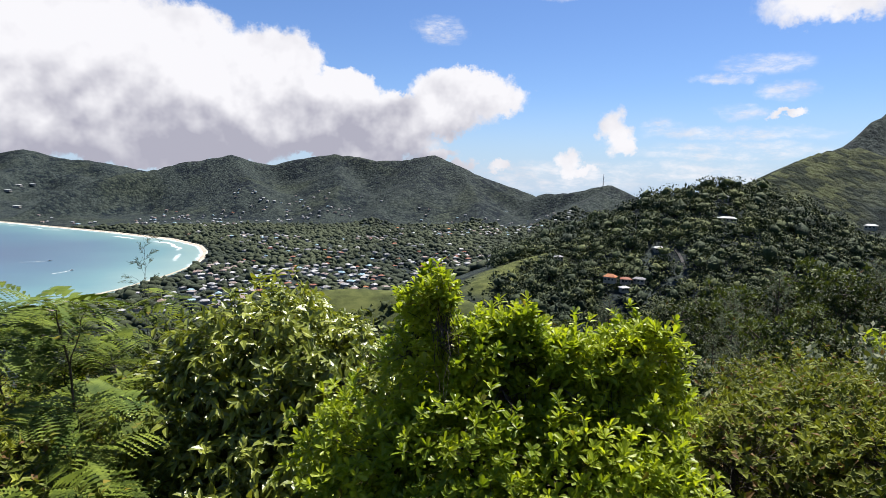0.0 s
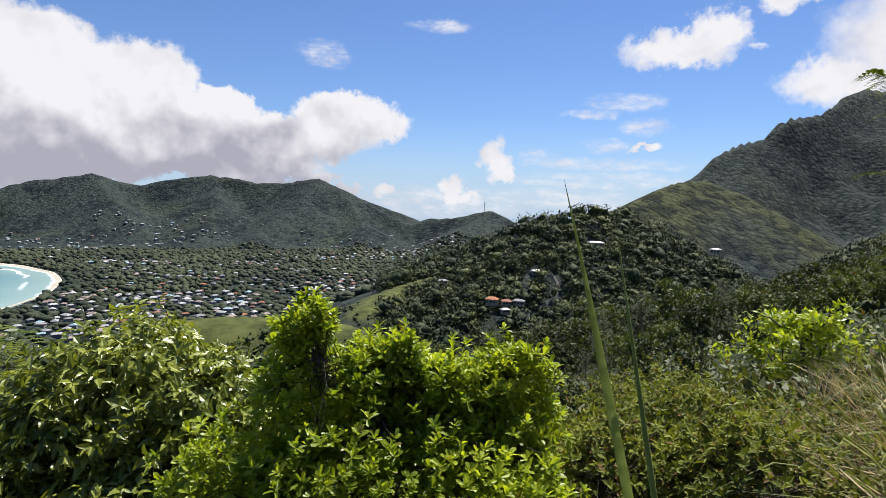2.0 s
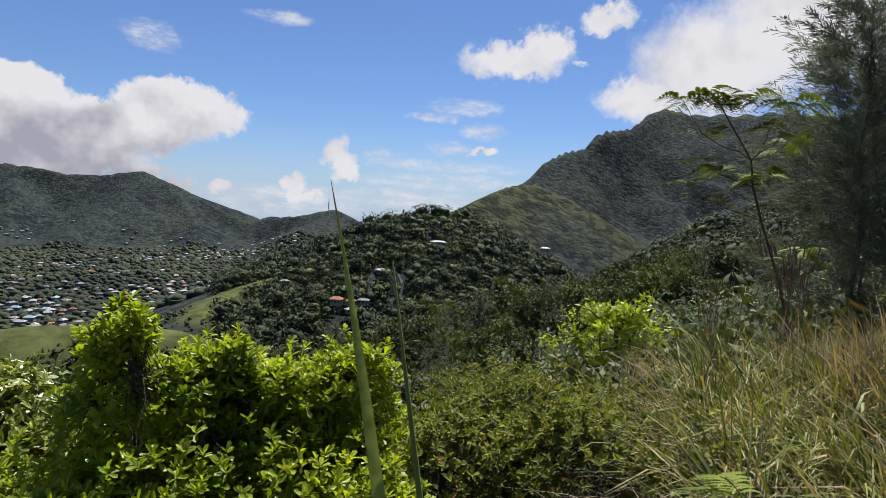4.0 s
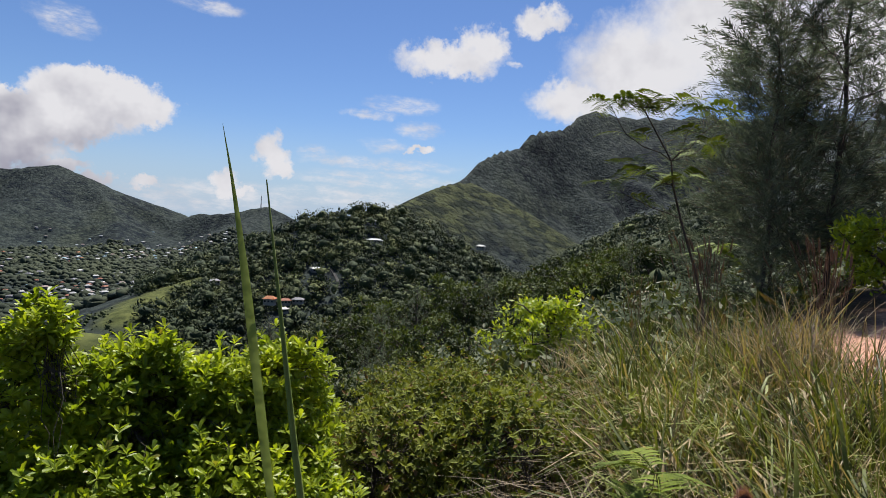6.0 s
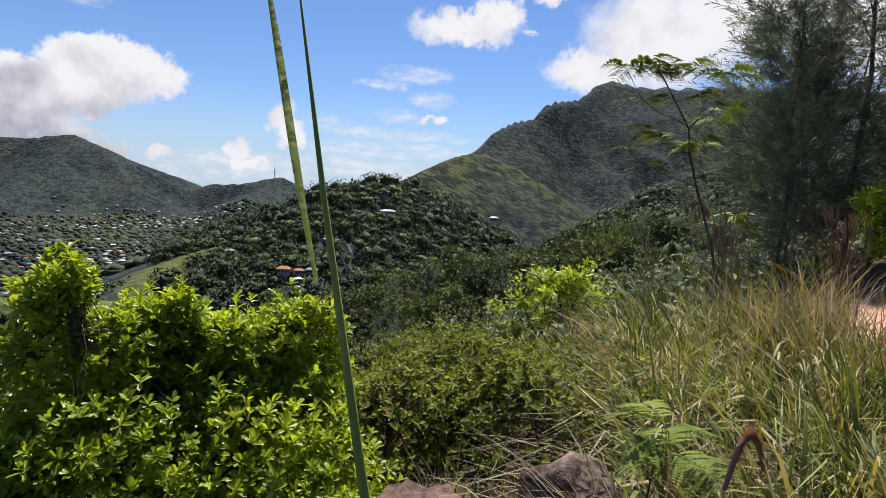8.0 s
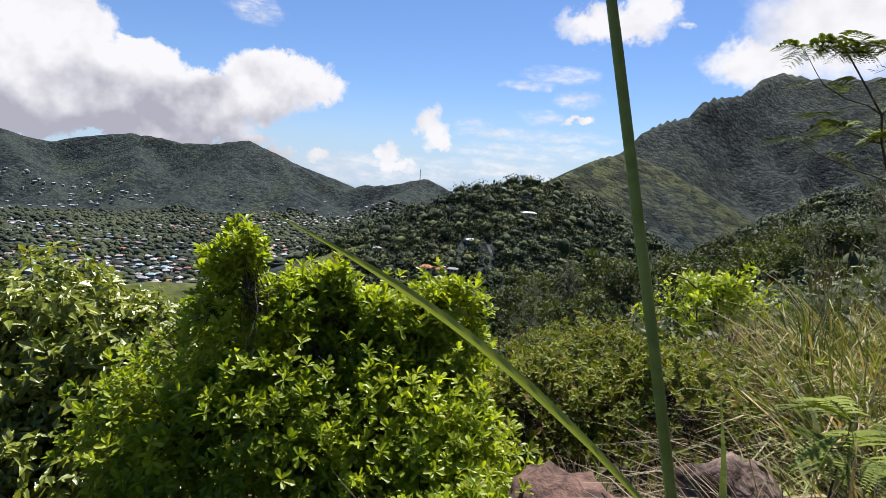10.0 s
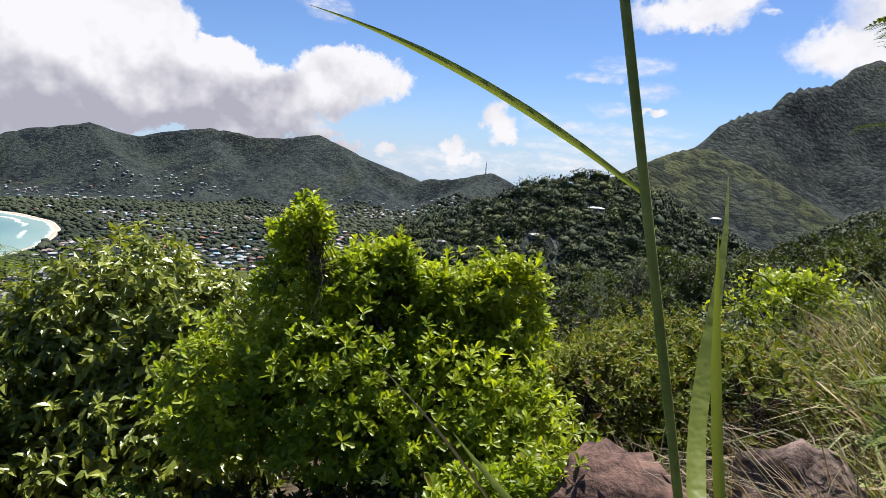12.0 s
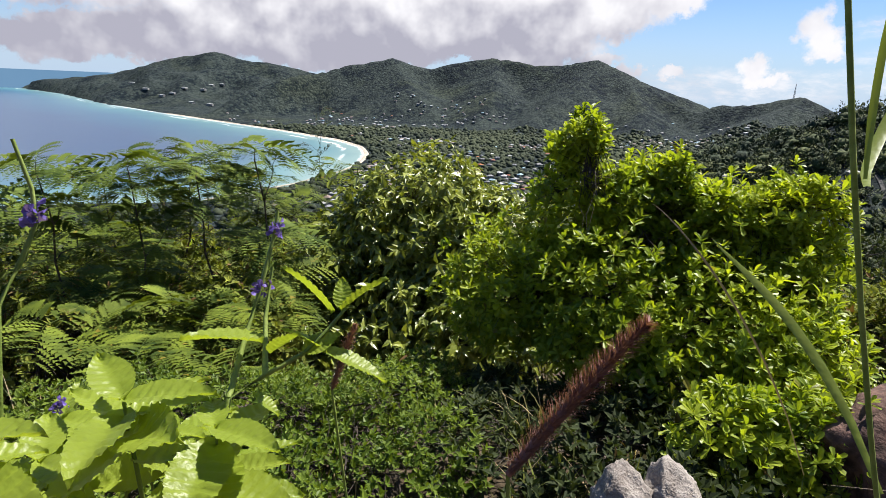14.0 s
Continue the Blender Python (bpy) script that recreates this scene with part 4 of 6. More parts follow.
def grove(name, seed, box, count, small, big, label, keep, limbs=1, sprays=84):
    """Mixed trees of many sizes: flat pale umbrella crowns and round dark ones."""
    rs, p = wood(seed, *box, count, keep)
    n = len(p)
    s = small * (big / small) ** (rs.rand(n) ** 1.7)
    tint = np.clip(0.45 + 0.55 * fbm(p[:, 0], p[:, 1], 110, 3) + rs.normal(0, 0.26, n), 0, 1)
    flat_ = np.where(tint > 0.55, 0.5, 0.85) * np.exp(rs.normal(0, 0.18, n))
    mid = p + np.stack([0 * s, 0 * s, s * rs.uniform(0.45, 1.0, n)], -1)
    pile = Pile()
    d = unit(rs.normal(0, 1, (n, limbs, 3)) + [0, 0, 0.25])
    squash = np.stack([np.ones(n), np.ones(n), flat_], -1)
    gx_, gy_ = slope_at(p[:, 0], p[:, 1])
    gx_, gy_ = gx_ * 0.6, gy_ * 0.6
    cent = mid[:, None] + d * (s * 0.15)[:, None, None] * squash[:, None]
    cent[..., 2] += (d[..., 0] * gx_[:, None] + d[..., 1] * gy_[:, None]) * (s * 0.15)[:, None]
    size = np.repeat(s, limbs) * rs.uniform(0.46, 0.58, n * limbs)
    lumps(pile, rs, cent.reshape(-1, 3), size, np.repeat(flat_, limbs) * 1.05, ICO_V, ICO_F, 0.18, (np.repeat(gx_, limbs), np.repeat(gy_, limbs)))
    k = n * sprays
    d = unit(rs.normal(0, 1, (k, 3)) + [0, 0, 0.5])
    q = np.repeat(mid, sprays, 0) + d * (np.repeat(s, sprays) * rs.uniform(0.70, 1.12, k))[:, None] * np.repeat(squash, sprays, 0)
    q[:, 2] += d[:, 0] * np.repeat(gx_ * s, sprays) + d[:, 1] * np.repeat(gy_ * s, sprays)
    pile.put(*clump_cards(rs, q, np.full(k, 0.3), 1, 0.38 + 0.085 * np.repeat(s, sprays), 0.5, d))
    me = pile.mesh(name, M_GROVE)
    values = np.concatenate([np.repeat(tint, limbs * len(ICO_V)), np.repeat(tint, sprays * 4)])
    me.attributes.new("tint", "FLOAT", "POINT").data.foreach_set("value", values.astype(np.float32))
    tagged(new(name, me), label, "forest", kind="stuff")


grove("knoll_forest", 25, (6, 60, 330, 720), 5200, 3.0, 11.0, "mixed green trees on the near knoll", lambda x, y, r: height(x, y) > -110)
forest("knoll_scrub", 27, (6, 60, 330, 740), 7500, 1.9, 0.8, M_CANOPY_MID, "dark undergrowth between the trees of the knoll", False, sprays=5, keep=lambda x, y, r: height(x, y) > -110)


# ---- trees of the ravine and the slope ----
def broadleaf(seed, tall, spread, mat, leaf, clumps, per, label, name="tree", flat=0.75, base=0.35):
    """A tree, its foot at the origin: trunk with limbs, and a crown of leaf clumps."""
    rs = rnd(seed)
    ob = thing(name, (0, 0, 0), label, "tree" if name == "tree" else "shrub")
    wood_, crown = Pile(), Pile()
    top = np.array([rs.normal(0, 0.05) * tall, rs.normal(0, 0.05) * tall, tall * 0.8])
    stem = bough(rs, (0, 0, -0.4), top, 0, 7, 0.05)
    wood_.put(*tube_arrays(stem, np.linspace(0.035, 0.008, 7) * tall, 7))
    cents, rad = [], []
    limbs = 11
    for i in range(limbs):
        f = 0.3 + 0.65 * (i + rs.rand()) / limbs
        a = i * 2.4 + rs.normal(0, 0.4)
        start = stem[int(f * 6)]
        reach = spread * (0.55 + 0.45 * math.sin(math.pi * min(1, f * 0.95))) * rs.uniform(0.7, 1.1)
        end = np.array([math.cos(a) * reach, math.sin(a) * reach, tall * (base + (0.98 - base) * f * rs.uniform(0.8, 1.05))])
        limb = bough(rs, start, end, 0.08, 6, 0.07)
        wood_.put(*tube_arrays(limb, np.linspace(0.014, 0.004, 6) * tall, 5))
        for j in range(max(1, clumps // limbs)):
            q = limb[rs.randint(2, 6)] + rs.normal(0, 0.17, 3) * spread * [1, 1, 0.55]
            cents.append(q)
            rad.append(spread * rs.uniform(0.16, 0.30))
    crown.put(*clump_cards(rs, np.array(cents), np.array(rad), per, leaf))
    part("trunk", wood_.mesh("trunk", M_BARK), ob)
    part("crown", crown.mesh("crown", mat, False), ob)
    return ob


def casuarina(seed, tall, spread, label, plumes=300, per=22, long=0.8, needle=0.24, width=0.02, lean=0.0, thin=1.0, boughs=46, low=0.08):
    """A feathery casuarina: a straight leader, rising boughs, and plumes of fine needles along their ends."""
    rs = rnd(seed)
    ob = thing("casuarina_tree", (0, 0, 0), label, "tree")
    wood_, crown = Pile(), Pile()
    stem = bough(rs, (0, 0, -0.4), (lean * tall, 0, tall), 0, 9, 0.006)
    wood_.put(*tube_arrays(stem, np.linspace(0.020, 0.002, 9) * tall * thin, 7))
    feet, ways, sizes = [], [], []
    for i in range(boughs):
        f = low + (0.98 - low) * (i + rs.rand()) / boughs
        a = i * 2.4 + rs.normal(0, 0.5)
        k = f * 8
        start = stem[int(k)] * (1 - k % 1) + stem[min(8, int(k) + 1)] * (k % 1)
        reach = spread * (1.02 - f) ** 0.6 * rs.uniform(0.55, 1.15) + min(0.3, 0.1 * spread)
        end = start + [math.cos(a) * reach, math.sin(a) * reach, reach * rs.uniform(0.5, 1.2)]
        limb = bough(rs, start, end, -0.08, 7, 0.05)
        wood_.put(*tube_arrays(limb, np.linspace(0.0042, 0.0008, 7) * tall * thin, 4))
        m = max(2, int(plumes / boughs * (0.5 + reach / spread)))
        u = 6 * (1 - 0.85 * rs.rand(m) ** 1.3)
        j = np.minimum(u.astype(int), 5)
        q = limb[j] * (1 - (u - j))[:, None] + limb[j + 1] * (u - j)[:, None]
        feet.append(q + rs.normal(0, 0.05, (m, 3)) * reach)
        w = unit(unit(end - start) * [1, 1, 0.8] + rs.normal(0, 0.38, (m, 3)) + [0, 0, 0.35])
        ways.append(w)
        sizes.append(long * rs.uniform(0.55, 1.2, m) * (0.6 + 0.4 * min(1, reach / spread)))
    feet, ways, sizes = np.concatenate(feet), np.concatenate(ways), np.concatenate(sizes)
    n = len(feet) * per
    u = np.tile((np.arange(per) + 0.5) / per, len(feet))[:, None]
    axis, size = np.repeat(ways, per, 0), np.repeat(sizes, per)[:, None]
    p = np.repeat(feet, per, 0) + axis * size * u + np.array([0, 0, -0.28]) * size * u**2
    d = rs.normal(0, 1, (n, 3))
    d = unit(d - (d * axis).sum(1, keepdims=True) * axis)
    way_ = unit(axis * 0.9 + d * rs.uniform(0.25, 0.75, (n, 1)) - [0, 0, 0.12])
    ln = needle * rs.uniform(0.6, 1.2, (n, 1)) * (1.15 - 0.6 * u)
    side_ = unit(np.cross(way_, rs.normal(0, 1, (n, 3)))) * width * 0.5
    tip = p + way_ * ln - [0, 0, 0.16] * ln
    mid = (p + tip) / 2 + [0, 0, 0.04] * ln
    crown.put(np.stack([p, mid - side_, tip, mid + side_], 1).reshape(-1, 3), np.arange(n * 4).reshape(-1, 4))
    part("trunk", wood_.mesh("trunk", M_BARK), ob)
    part("crown", crown.mesh("crown", M_NEEDLE, False), ob)
    return ob


PROTO = [broadleaf(31, 9, 4.2, M_LEAF_MID, 0.32, 60, 32, "dense dark green tree in the ravine"),
         broadleaf(32, 8, 4.8, M_LEAF_CANOPY, 0.30, 60, 32, "broad spreading green tree on the slope", base=0.5),
         broadleaf(33, 11, 4.0, M_LEAF_MID, 0.34, 60, 32, "tall dark leafy tree in the ravine"),
         casuarina(34, 13, 3.8, "dark feathery casuarina in the ravine", 200, 10, 1.5, 0.7, 0.13)]
rs = rnd(5)
placed = []


def plant(proto, x, y, size, sink=0.2):
    o = copy_thing(proto, pose(x, y, ground_at(x, y) - sink, 0, 0, rs.uniform(0, 360)))
    o.scale = (size, size, size * rs.uniform(0.9, 1.1))
    placed.append((x, y))
    return o


tries = 0
while len(placed) < 105 and tries < 9000:
    tries += 1
    azim, rng = rs.uniform(17, 86), 30 * (360 / 30) ** rs.rand()
    x, y = at_angle(azim, rng)
    dr = float(along(ROAD, np.array([x]), np.array([y]))[0][0])
    if dr < 9 or any((x - a) ** 2 + (y - b) ** 2 < (2.2 + 0.022 * rng) ** 2 * 2 for a, b in placed):
        continue
    if not open_ground(np.array([x]), np.array([y]))[0]:
        continue
    g_z = ground_at(x, y)
    limit = 2 + rng * math.tan(radians(-10.5 + 9.5 * min(1, max(0, (azim - 20) / 32)) - (3.0 if rng < 80 else 0)))
    tall = limit - g_z + rs.uniform(-2.5, 0.6)
    if tall < 2.5:
        continue
    kind_ = PROTO[rs.choice(4, p=(0.32, 0.26, 0.22, 0.20))]
    own = (9, 8, 11, 13)[PROTO.index(kind_)]
    plant(kind_, x, y, min(tall / own, 1.45))
for azim, rng, k, size in ((-9, 60, 0, 0.5), (-16, 44, 1, 0.45), (-27, 52, 2, 0.6), (-36, 40, 0, 0.55), (-46, 47, 1, 0.6), (-56, 42, 2, 0.6), (-21, 80, 2, 0.7), (-33, 75, 1, 0.8), (-50, 85, 0, 0.9),
                           (-12, 110, 0, 0.7), (-25, 120, 1, 0.9), (-40, 115, 2, 0.9), (-58, 100, 1, 0.9), (2, 70, 1, 0.5), (9, 55, 0, 0.5), (7, 120, 2, 0.7), (14, 95, 0, 0.8), (13, 160, 1, 1.0), (9, 230, 0, 1.0)):
    plant(PROTO[k], *at_angle(azim, rng), size)
for p in PROTO:
    for c in list(p.children):
        bpy.data.objects.remove(c)
    bpy.data.objects.remove(p)


def far_slope(x, y, r):
    d, _ = along(ROAD, x, y)
    return (d > 10) & (height(x, y) > -130)


forest("slope_forest", 26, (-75, 88, 75, 430), 9000, 1.5, 0.9, M_CANOPY_MID, "thick green scrub covering the hillside", False, sprays=11, keep=far_slope)

# ---- shrubs on the near slope ----
SHRUBS = [broadleaf(41, 2.6, 1.5, M_LEAF_SCRUB, 0.080, 66, 36, "olive green bush on the slope", "shrub", base=0.25),
          broadleaf(42, 2.8, 1.3, M_LEAF_MID, 0.090, 66, 36, "dark green bush on the slope", "shrub", base=0.25),
          broadleaf(43, 2.6, 1.2, M_LEAF_YELLOW, 0.062, 77, 60, "bright green bush on the slope", "shrub", base=0.3)]
spots = []
tries = 0
while len(spots) < 62 and tries < 5000:
    tries += 1
    azim, rng = rs.uniform(-64, 66), 7.5 * (34 / 7.5) ** rs.rand()
    x, y = at_angle(azim, rng)
    dr = float(along(ROAD, np.array([x]), np.array([y]))[0][0])
    if dr < 4.5 or any((x - a) ** 2 + (y - b) ** 2 < (0.75 + 0.05 * rng) ** 2 for a, b in spots):
        continue
    cap = (-12.5 if azim < 8 else -13.5 if azim < 38 else -13.5 + 7 * (azim - 38) / 24)
    tall = 1.95 + rng * math.tan(radians(cap)) - ground_at(x, y) + rs.uniform(-0.5, 0.05)
    if tall < 0.6:
        continue
    spots.append((x, y))
    k = rs.choice(3, p=(0.55, 0.35, 0.10))
    plant(SHRUBS[k], x, y, min(tall / 2.5, 1.9), 0.15)
plant(SHRUBS[2], 9.24, 10.2, 1.0).scale = (0.95, 0.95, (0.62 - ground_at(9.24, 10.2)) / 2.3)
o = plant(SHRUBS[2], 12.2, 4.6, 0.9)
o["label"] = "bright green shrub beside the dirt road"
for p in SHRUBS:
    for c in list(p.children):
        bpy.data.objects.remove(c)
    bpy.data.objects.remove(p)

for x, y, tall, spread, seed, lean in ((13.8, 7.8, 8.0, 2.0, 51, -0.02), (14.8, 6.9, 12.0, 2.9, 52, 0.0), (16.6, 6.2, 11.0, 2.9, 53, 0.04), (15.6, 8.6, 7.0, 2.6, 54, 0.0)):
    tree = casuarina(seed, tall, spread, "tall feathery casuarina beside the dirt road", 1150, 22, 0.90, 0.28, 0.018, lean, 0.30, 90, 0.03)
    tree.location = (x, y, ground_at(x, y))
    tree["group"] = "casuarinas by the road"


rs = rnd(55)
a_, r_ = np.radians(rs.uniform(-74, 74, 5200)), 6.5 * (70 / 6.5) ** rs.rand(5200)
sx_, sy_ = r_ * np.sin(a_), r_ * np.cos(a_)
ok_ = along(ROAD, sx_, sy_)[0] > 2.6
cent = np.stack([sx_, sy_, height(sx_, sy_) + 0.10 + 0.004 * r_], -1)[ok_]
scrub = Pile().put(*clump_cards(rs, cent, 0.30 + 0.016 * r_[ok_], 14, 0.08 + 0.003 * r_[ok_].repeat(14)))
tagged(new("slope_scrub", scrub.mesh("slope_scrub", M_LEAF_SCRUB, False)), "low green scrub carpeting the slope", "scrub", kind="stuff")


# ---- bushes ----
def lobes_surface(rs, lobes, spacing, inner=0.35, shoots=0.10):
    """Twig ends over a group of lobes, none inside another, with their ways out."""
    pts, ways = [], []
    for cx, cy, cz, r in lobes:
        n = int(4 * math.pi * r * r / spacing**2 * (1.0 if inner < 0.5 else 1.3))
        d = unit(rs.normal(0, 1, (n, 3)))
        p = np.array([cx, cy, cz]) + d * (r * (1 - inner * rs.rand(n) ** 2 + rs.normal(0, 0.05, n)))[:, None]
        long = rs.rand(n) < shoots
        p = p + d * (long * rs.uniform(0.05, 0.30, n) * r)[:, None] + np.array([0, 0, 1.0]) * (long * rs.uniform(0, 0.3, n) * r)[:, None]
        ok = np.ones(n, bool)
        for ox, oy, oz, q in lobes:
            ok &= np.linalg.norm(p - [ox, oy, oz], axis=1) > q * (0.62 if inner < 0.5 else 0.40) if (ox, oy, oz, q) != (cx, cy, cz, r) else ok
        pts.append(p[ok])
        ways.append(d[ok])
    return np.concatenate(pts), np.concatenate(ways)


def bush(name, seed, lobes, foot, spacing, per, size, shape, mat, label, up=0.5, droop=0.0, bend=0.15, ratio=0.36, shoots=0.10, inner=0.35):
    """A shrub: stems from the foot to each lobe, twigs, and whorls of leaves at the twig ends."""
    rs = rnd(seed)
    fz = ground_at(*foot)
    ob = thing(name, (0, 0, 0), label, "shrub")
    tips, ways = lobes_surface(rs, lobes, spacing, inner, shoots)
    keep = tips[:, 2] > height(tips[:, 0], tips[:, 1]) + 0.02
    tips, ways = tips[keep], ways[keep]
    stems, leaves = Pile(), Pile()
    hubs = []
    for cx, cy, cz, r in lobes:
        own = foot if math.hypot(cx - foot[0], cy - foot[1]) < 1.2 else (cx, cy)
        limb = bough(rs, (own[0] + rs.normal(0, 0.06), own[1] + rs.normal(0, 0.06), ground_at(*own) - 0.05), (cx, cy, cz + 0.3 * r), 0.05, 7, 0.05)
        stems.put(*tube_arrays(limb, np.linspace(0.022, 0.006, 7) * min(1, r * 2), 6))
        hubs.append(limb[-2])
    hubs = np.array(hubs)
    for i in range(0, len(tips), 4):
        h = hubs[np.argmin(np.linalg.norm(hubs - tips[i], axis=1))]
        stems.put(*tube_arrays(bough(rs, h + rs.normal(0, 0.03, 3), tips[i], 0.05, 4, 0.06), np.array([0.006, 0.004, 0.003, 0.002]) * min(1, size * 9), 3))
    n = len(tips) * per
    foot_p = np.repeat(tips, per, 0)
    axis = unit(np.repeat(ways, per, 0) + [0, 0, up])
    ring_ = np.tile(np.arange(per) * 2.4, len(tips)) + np.repeat(rs.rand(len(tips)) * 6.3, per)
    a = unit(np.cross(axis, [0.3, 0.2, 1.0]))
    b = np.cross(axis, a)
    radial = a * np.cos(ring_)[:, None] + b * np.sin(ring_)[:, None]
    grade = np.tile(np.linspace(0.15, 1.0, per), len(tips))[:, None]
    way = unit(axis * (1.1 - grade * 0.9) + radial * (0.35 + 0.75 * grade) + rs.normal(0, 0.26, (n, 3)) - [0, 0, droop])
    face = unit(axis + rs.normal(0, 0.25, (n, 3)) + [0, 0, 0.5])
    foot_p = foot_p - axis * (grade * size * 0.45)
    ln = size * rs.uniform(0.6, 1.15, n)
    leaves.put(*leaf_arrays(foot_p, way, face, ln, ln * ratio, shape, bend))
    part("stem", stems.mesh("stem", M_BARK), ob)
    part("crown", leaves.mesh("crown", mat, False), ob)
    return ob


bush("broadleaf_bush", 61, [(-1.30, 5.3, 0.42, 0.78), (-0.78, 5.25, 0.22, 0.72), (-1.75, 5.1, -0.05, 0.72), (-1.25, 4.7, -0.40, 0.75), (-2.0, 4.6, -0.55, 0.6), (-0.6, 4.7, -0.35, 0.65),
                            (-1.9, 4.3, -0.75, 0.5)], (-1.2, 5.1), 0.074, 5, 0.094, OVATE, M_LEAF_GLOSS, "rounded bush of glossy drooping dark green leaves", 0.1, 0.5, 0.22, 0.50, 0.015, 0.75)
bush("bright_bush", 62, [(0.02, 3.172, 1.486, 0.129), (0.058, 3.21, 1.19, 0.258), (0.309, 3.248, 1.213, 0.228), (0.552, 3.286, 1.122, 0.274), (0.796, 3.21, 1.106, 0.243), (1.008, 3.21, 1.258, 0.19),
                         (0.97, 3.172, 1.0, 0.274), (0.21, 2.982, 0.833, 0.365), (0.666, 2.906, 0.757, 0.38), (-0.246, 3.096, 0.787, 0.304), (0.948, 2.792, 0.681, 0.304), (0.87, 2.543, 0.543, 0.277),
                         (0.733, 2.413, 0.536, 0.237), (0.648, 2.235, 0.664, 0.195), (0.844, 2.278, 0.66, 0.193), (0.06, 3.12, 1.57, 0.1), (0.47, 3.15, 1.45, 0.07), (0.42, 3.17, 1.33, 0.15),
                         (1.03, 3.13, 1.38, 0.07), (0.74, 3.15, 1.24, 0.17), (0.22, 3.12, 1.26, 0.16), (0.60, 3.12, 1.28, 0.12), (0.90, 3.12, 1.27, 0.13)], (0.35, 3.0), 0.050, 8, 0.046, OBOVATE,
     M_LEAF_YELLOW, "bright yellow-green bush with whorls of blunt leaves", 0.9, 0.0, 0.08, 0.42, 0.14, 0.55)
bush("sapling_bush", 63, [(0.45, 2.70, 0.36, 0.22), (-0.75, 2.8, 0.25, 0.22)], (0.3, 2.8), 0.085, 9, 0.072, OBOVATE, M_LEAF_MAT, "low young shoots of a blunt-leaved bush", 0.9, 0.0, 0.08, 0.36)
rs = rnd(64)
mat_lobes = []
for i in range(64):
    azim, rng = rs.uniform(16, 60), rs.uniform(3.3, 7.2)
    x, y = at_angle(azim, rng)
    y += 0.5
    topz = 2.0 - rng * math.tan(radians(15.5 - 2.0 * (rng - 3.3) / 3.9 + (3.5 if azim < 30 else 0))) + rs.normal(0, 0.05)
    mat_lobes.append((x, y, topz - 0.42, 0.42))
bush("creeper_thicket", 65, mat_lobes[:32], (3.0, 4.2), 0.086, 7, 0.050, SMALL, M_LEAF_MAT, "low thicket of small olive-green creeper leaves", 0.6, 0.1, 0.1, 0.55)
bush("creeper_thicket", 66, mat_lobes[32:], (2.6, 4.6), 0.086, 7, 0.053, SMALL, M_LEAF_MAT, "low thicket of small olive-green creeper leaves", 0.6, 0.1, 0.1, 0.55)
left_lobes = []
for i in range(24):
    azim, rng = rs.uniform(-64, -31), rs.uniform(3.6, 8.0)
    x, y = at_angle(azim, rng)
    left_lobes.append((x, y + 0.4, 1.7 - rng * math.tan(radians(17.5 - 1.0 * (rng - 3.6))) - 0.5 + rs.normal(0, 0.06), 0.5))
bush("olive_thicket", 67, left_lobes, (-3.4, 5.2), 0.10, 7, 0.064, SMALL, M_LEAF_MAT, "olive scrub of small leaves on the slope", 0.6, 0.1, 0.1, 0.5)
low_lobes = []
for i in range(76):
    azim, rng = rs.uniform(-50, -7), rs.uniform(1.3, 2.6)
    x, y = at_angle(azim, rng)
    low_lobes.append((x, y + 0.3, ground_at(x, y + 0.3) + rs.uniform(0.0, 0.16), rs.uniform(0.12, 0.20)))
bush("ground_herb", 68, low_lobes, (-0.8, 2.4), 0.048, 6, 0.027, SMALL, M_LEAF_MINT, "carpet of small green herb leaves", 0.8, 0.0, 0.1, 0.55)


weed_lobes = []
for i in range(58):
    azim, rng = rs.uniform(-8, 27), rs.uniform(1.55, 2.9)
    x, y = at_angle(azim, rng)
    weed_lobes.append((x, y + 0.3, ground_at(x, y + 0.3) + rs.uniform(-0.04, 0.08), rs.uniform(0.10, 0.19)))
bush("dark_weeds", 69, weed_lobes, (0.3, 2.4), 0.060, 6, 0.045, SMALL, M_LEAF_MID, "dark low weeds in the shade of the bushes", 0.8, 0.0, 0.1, 0.5)


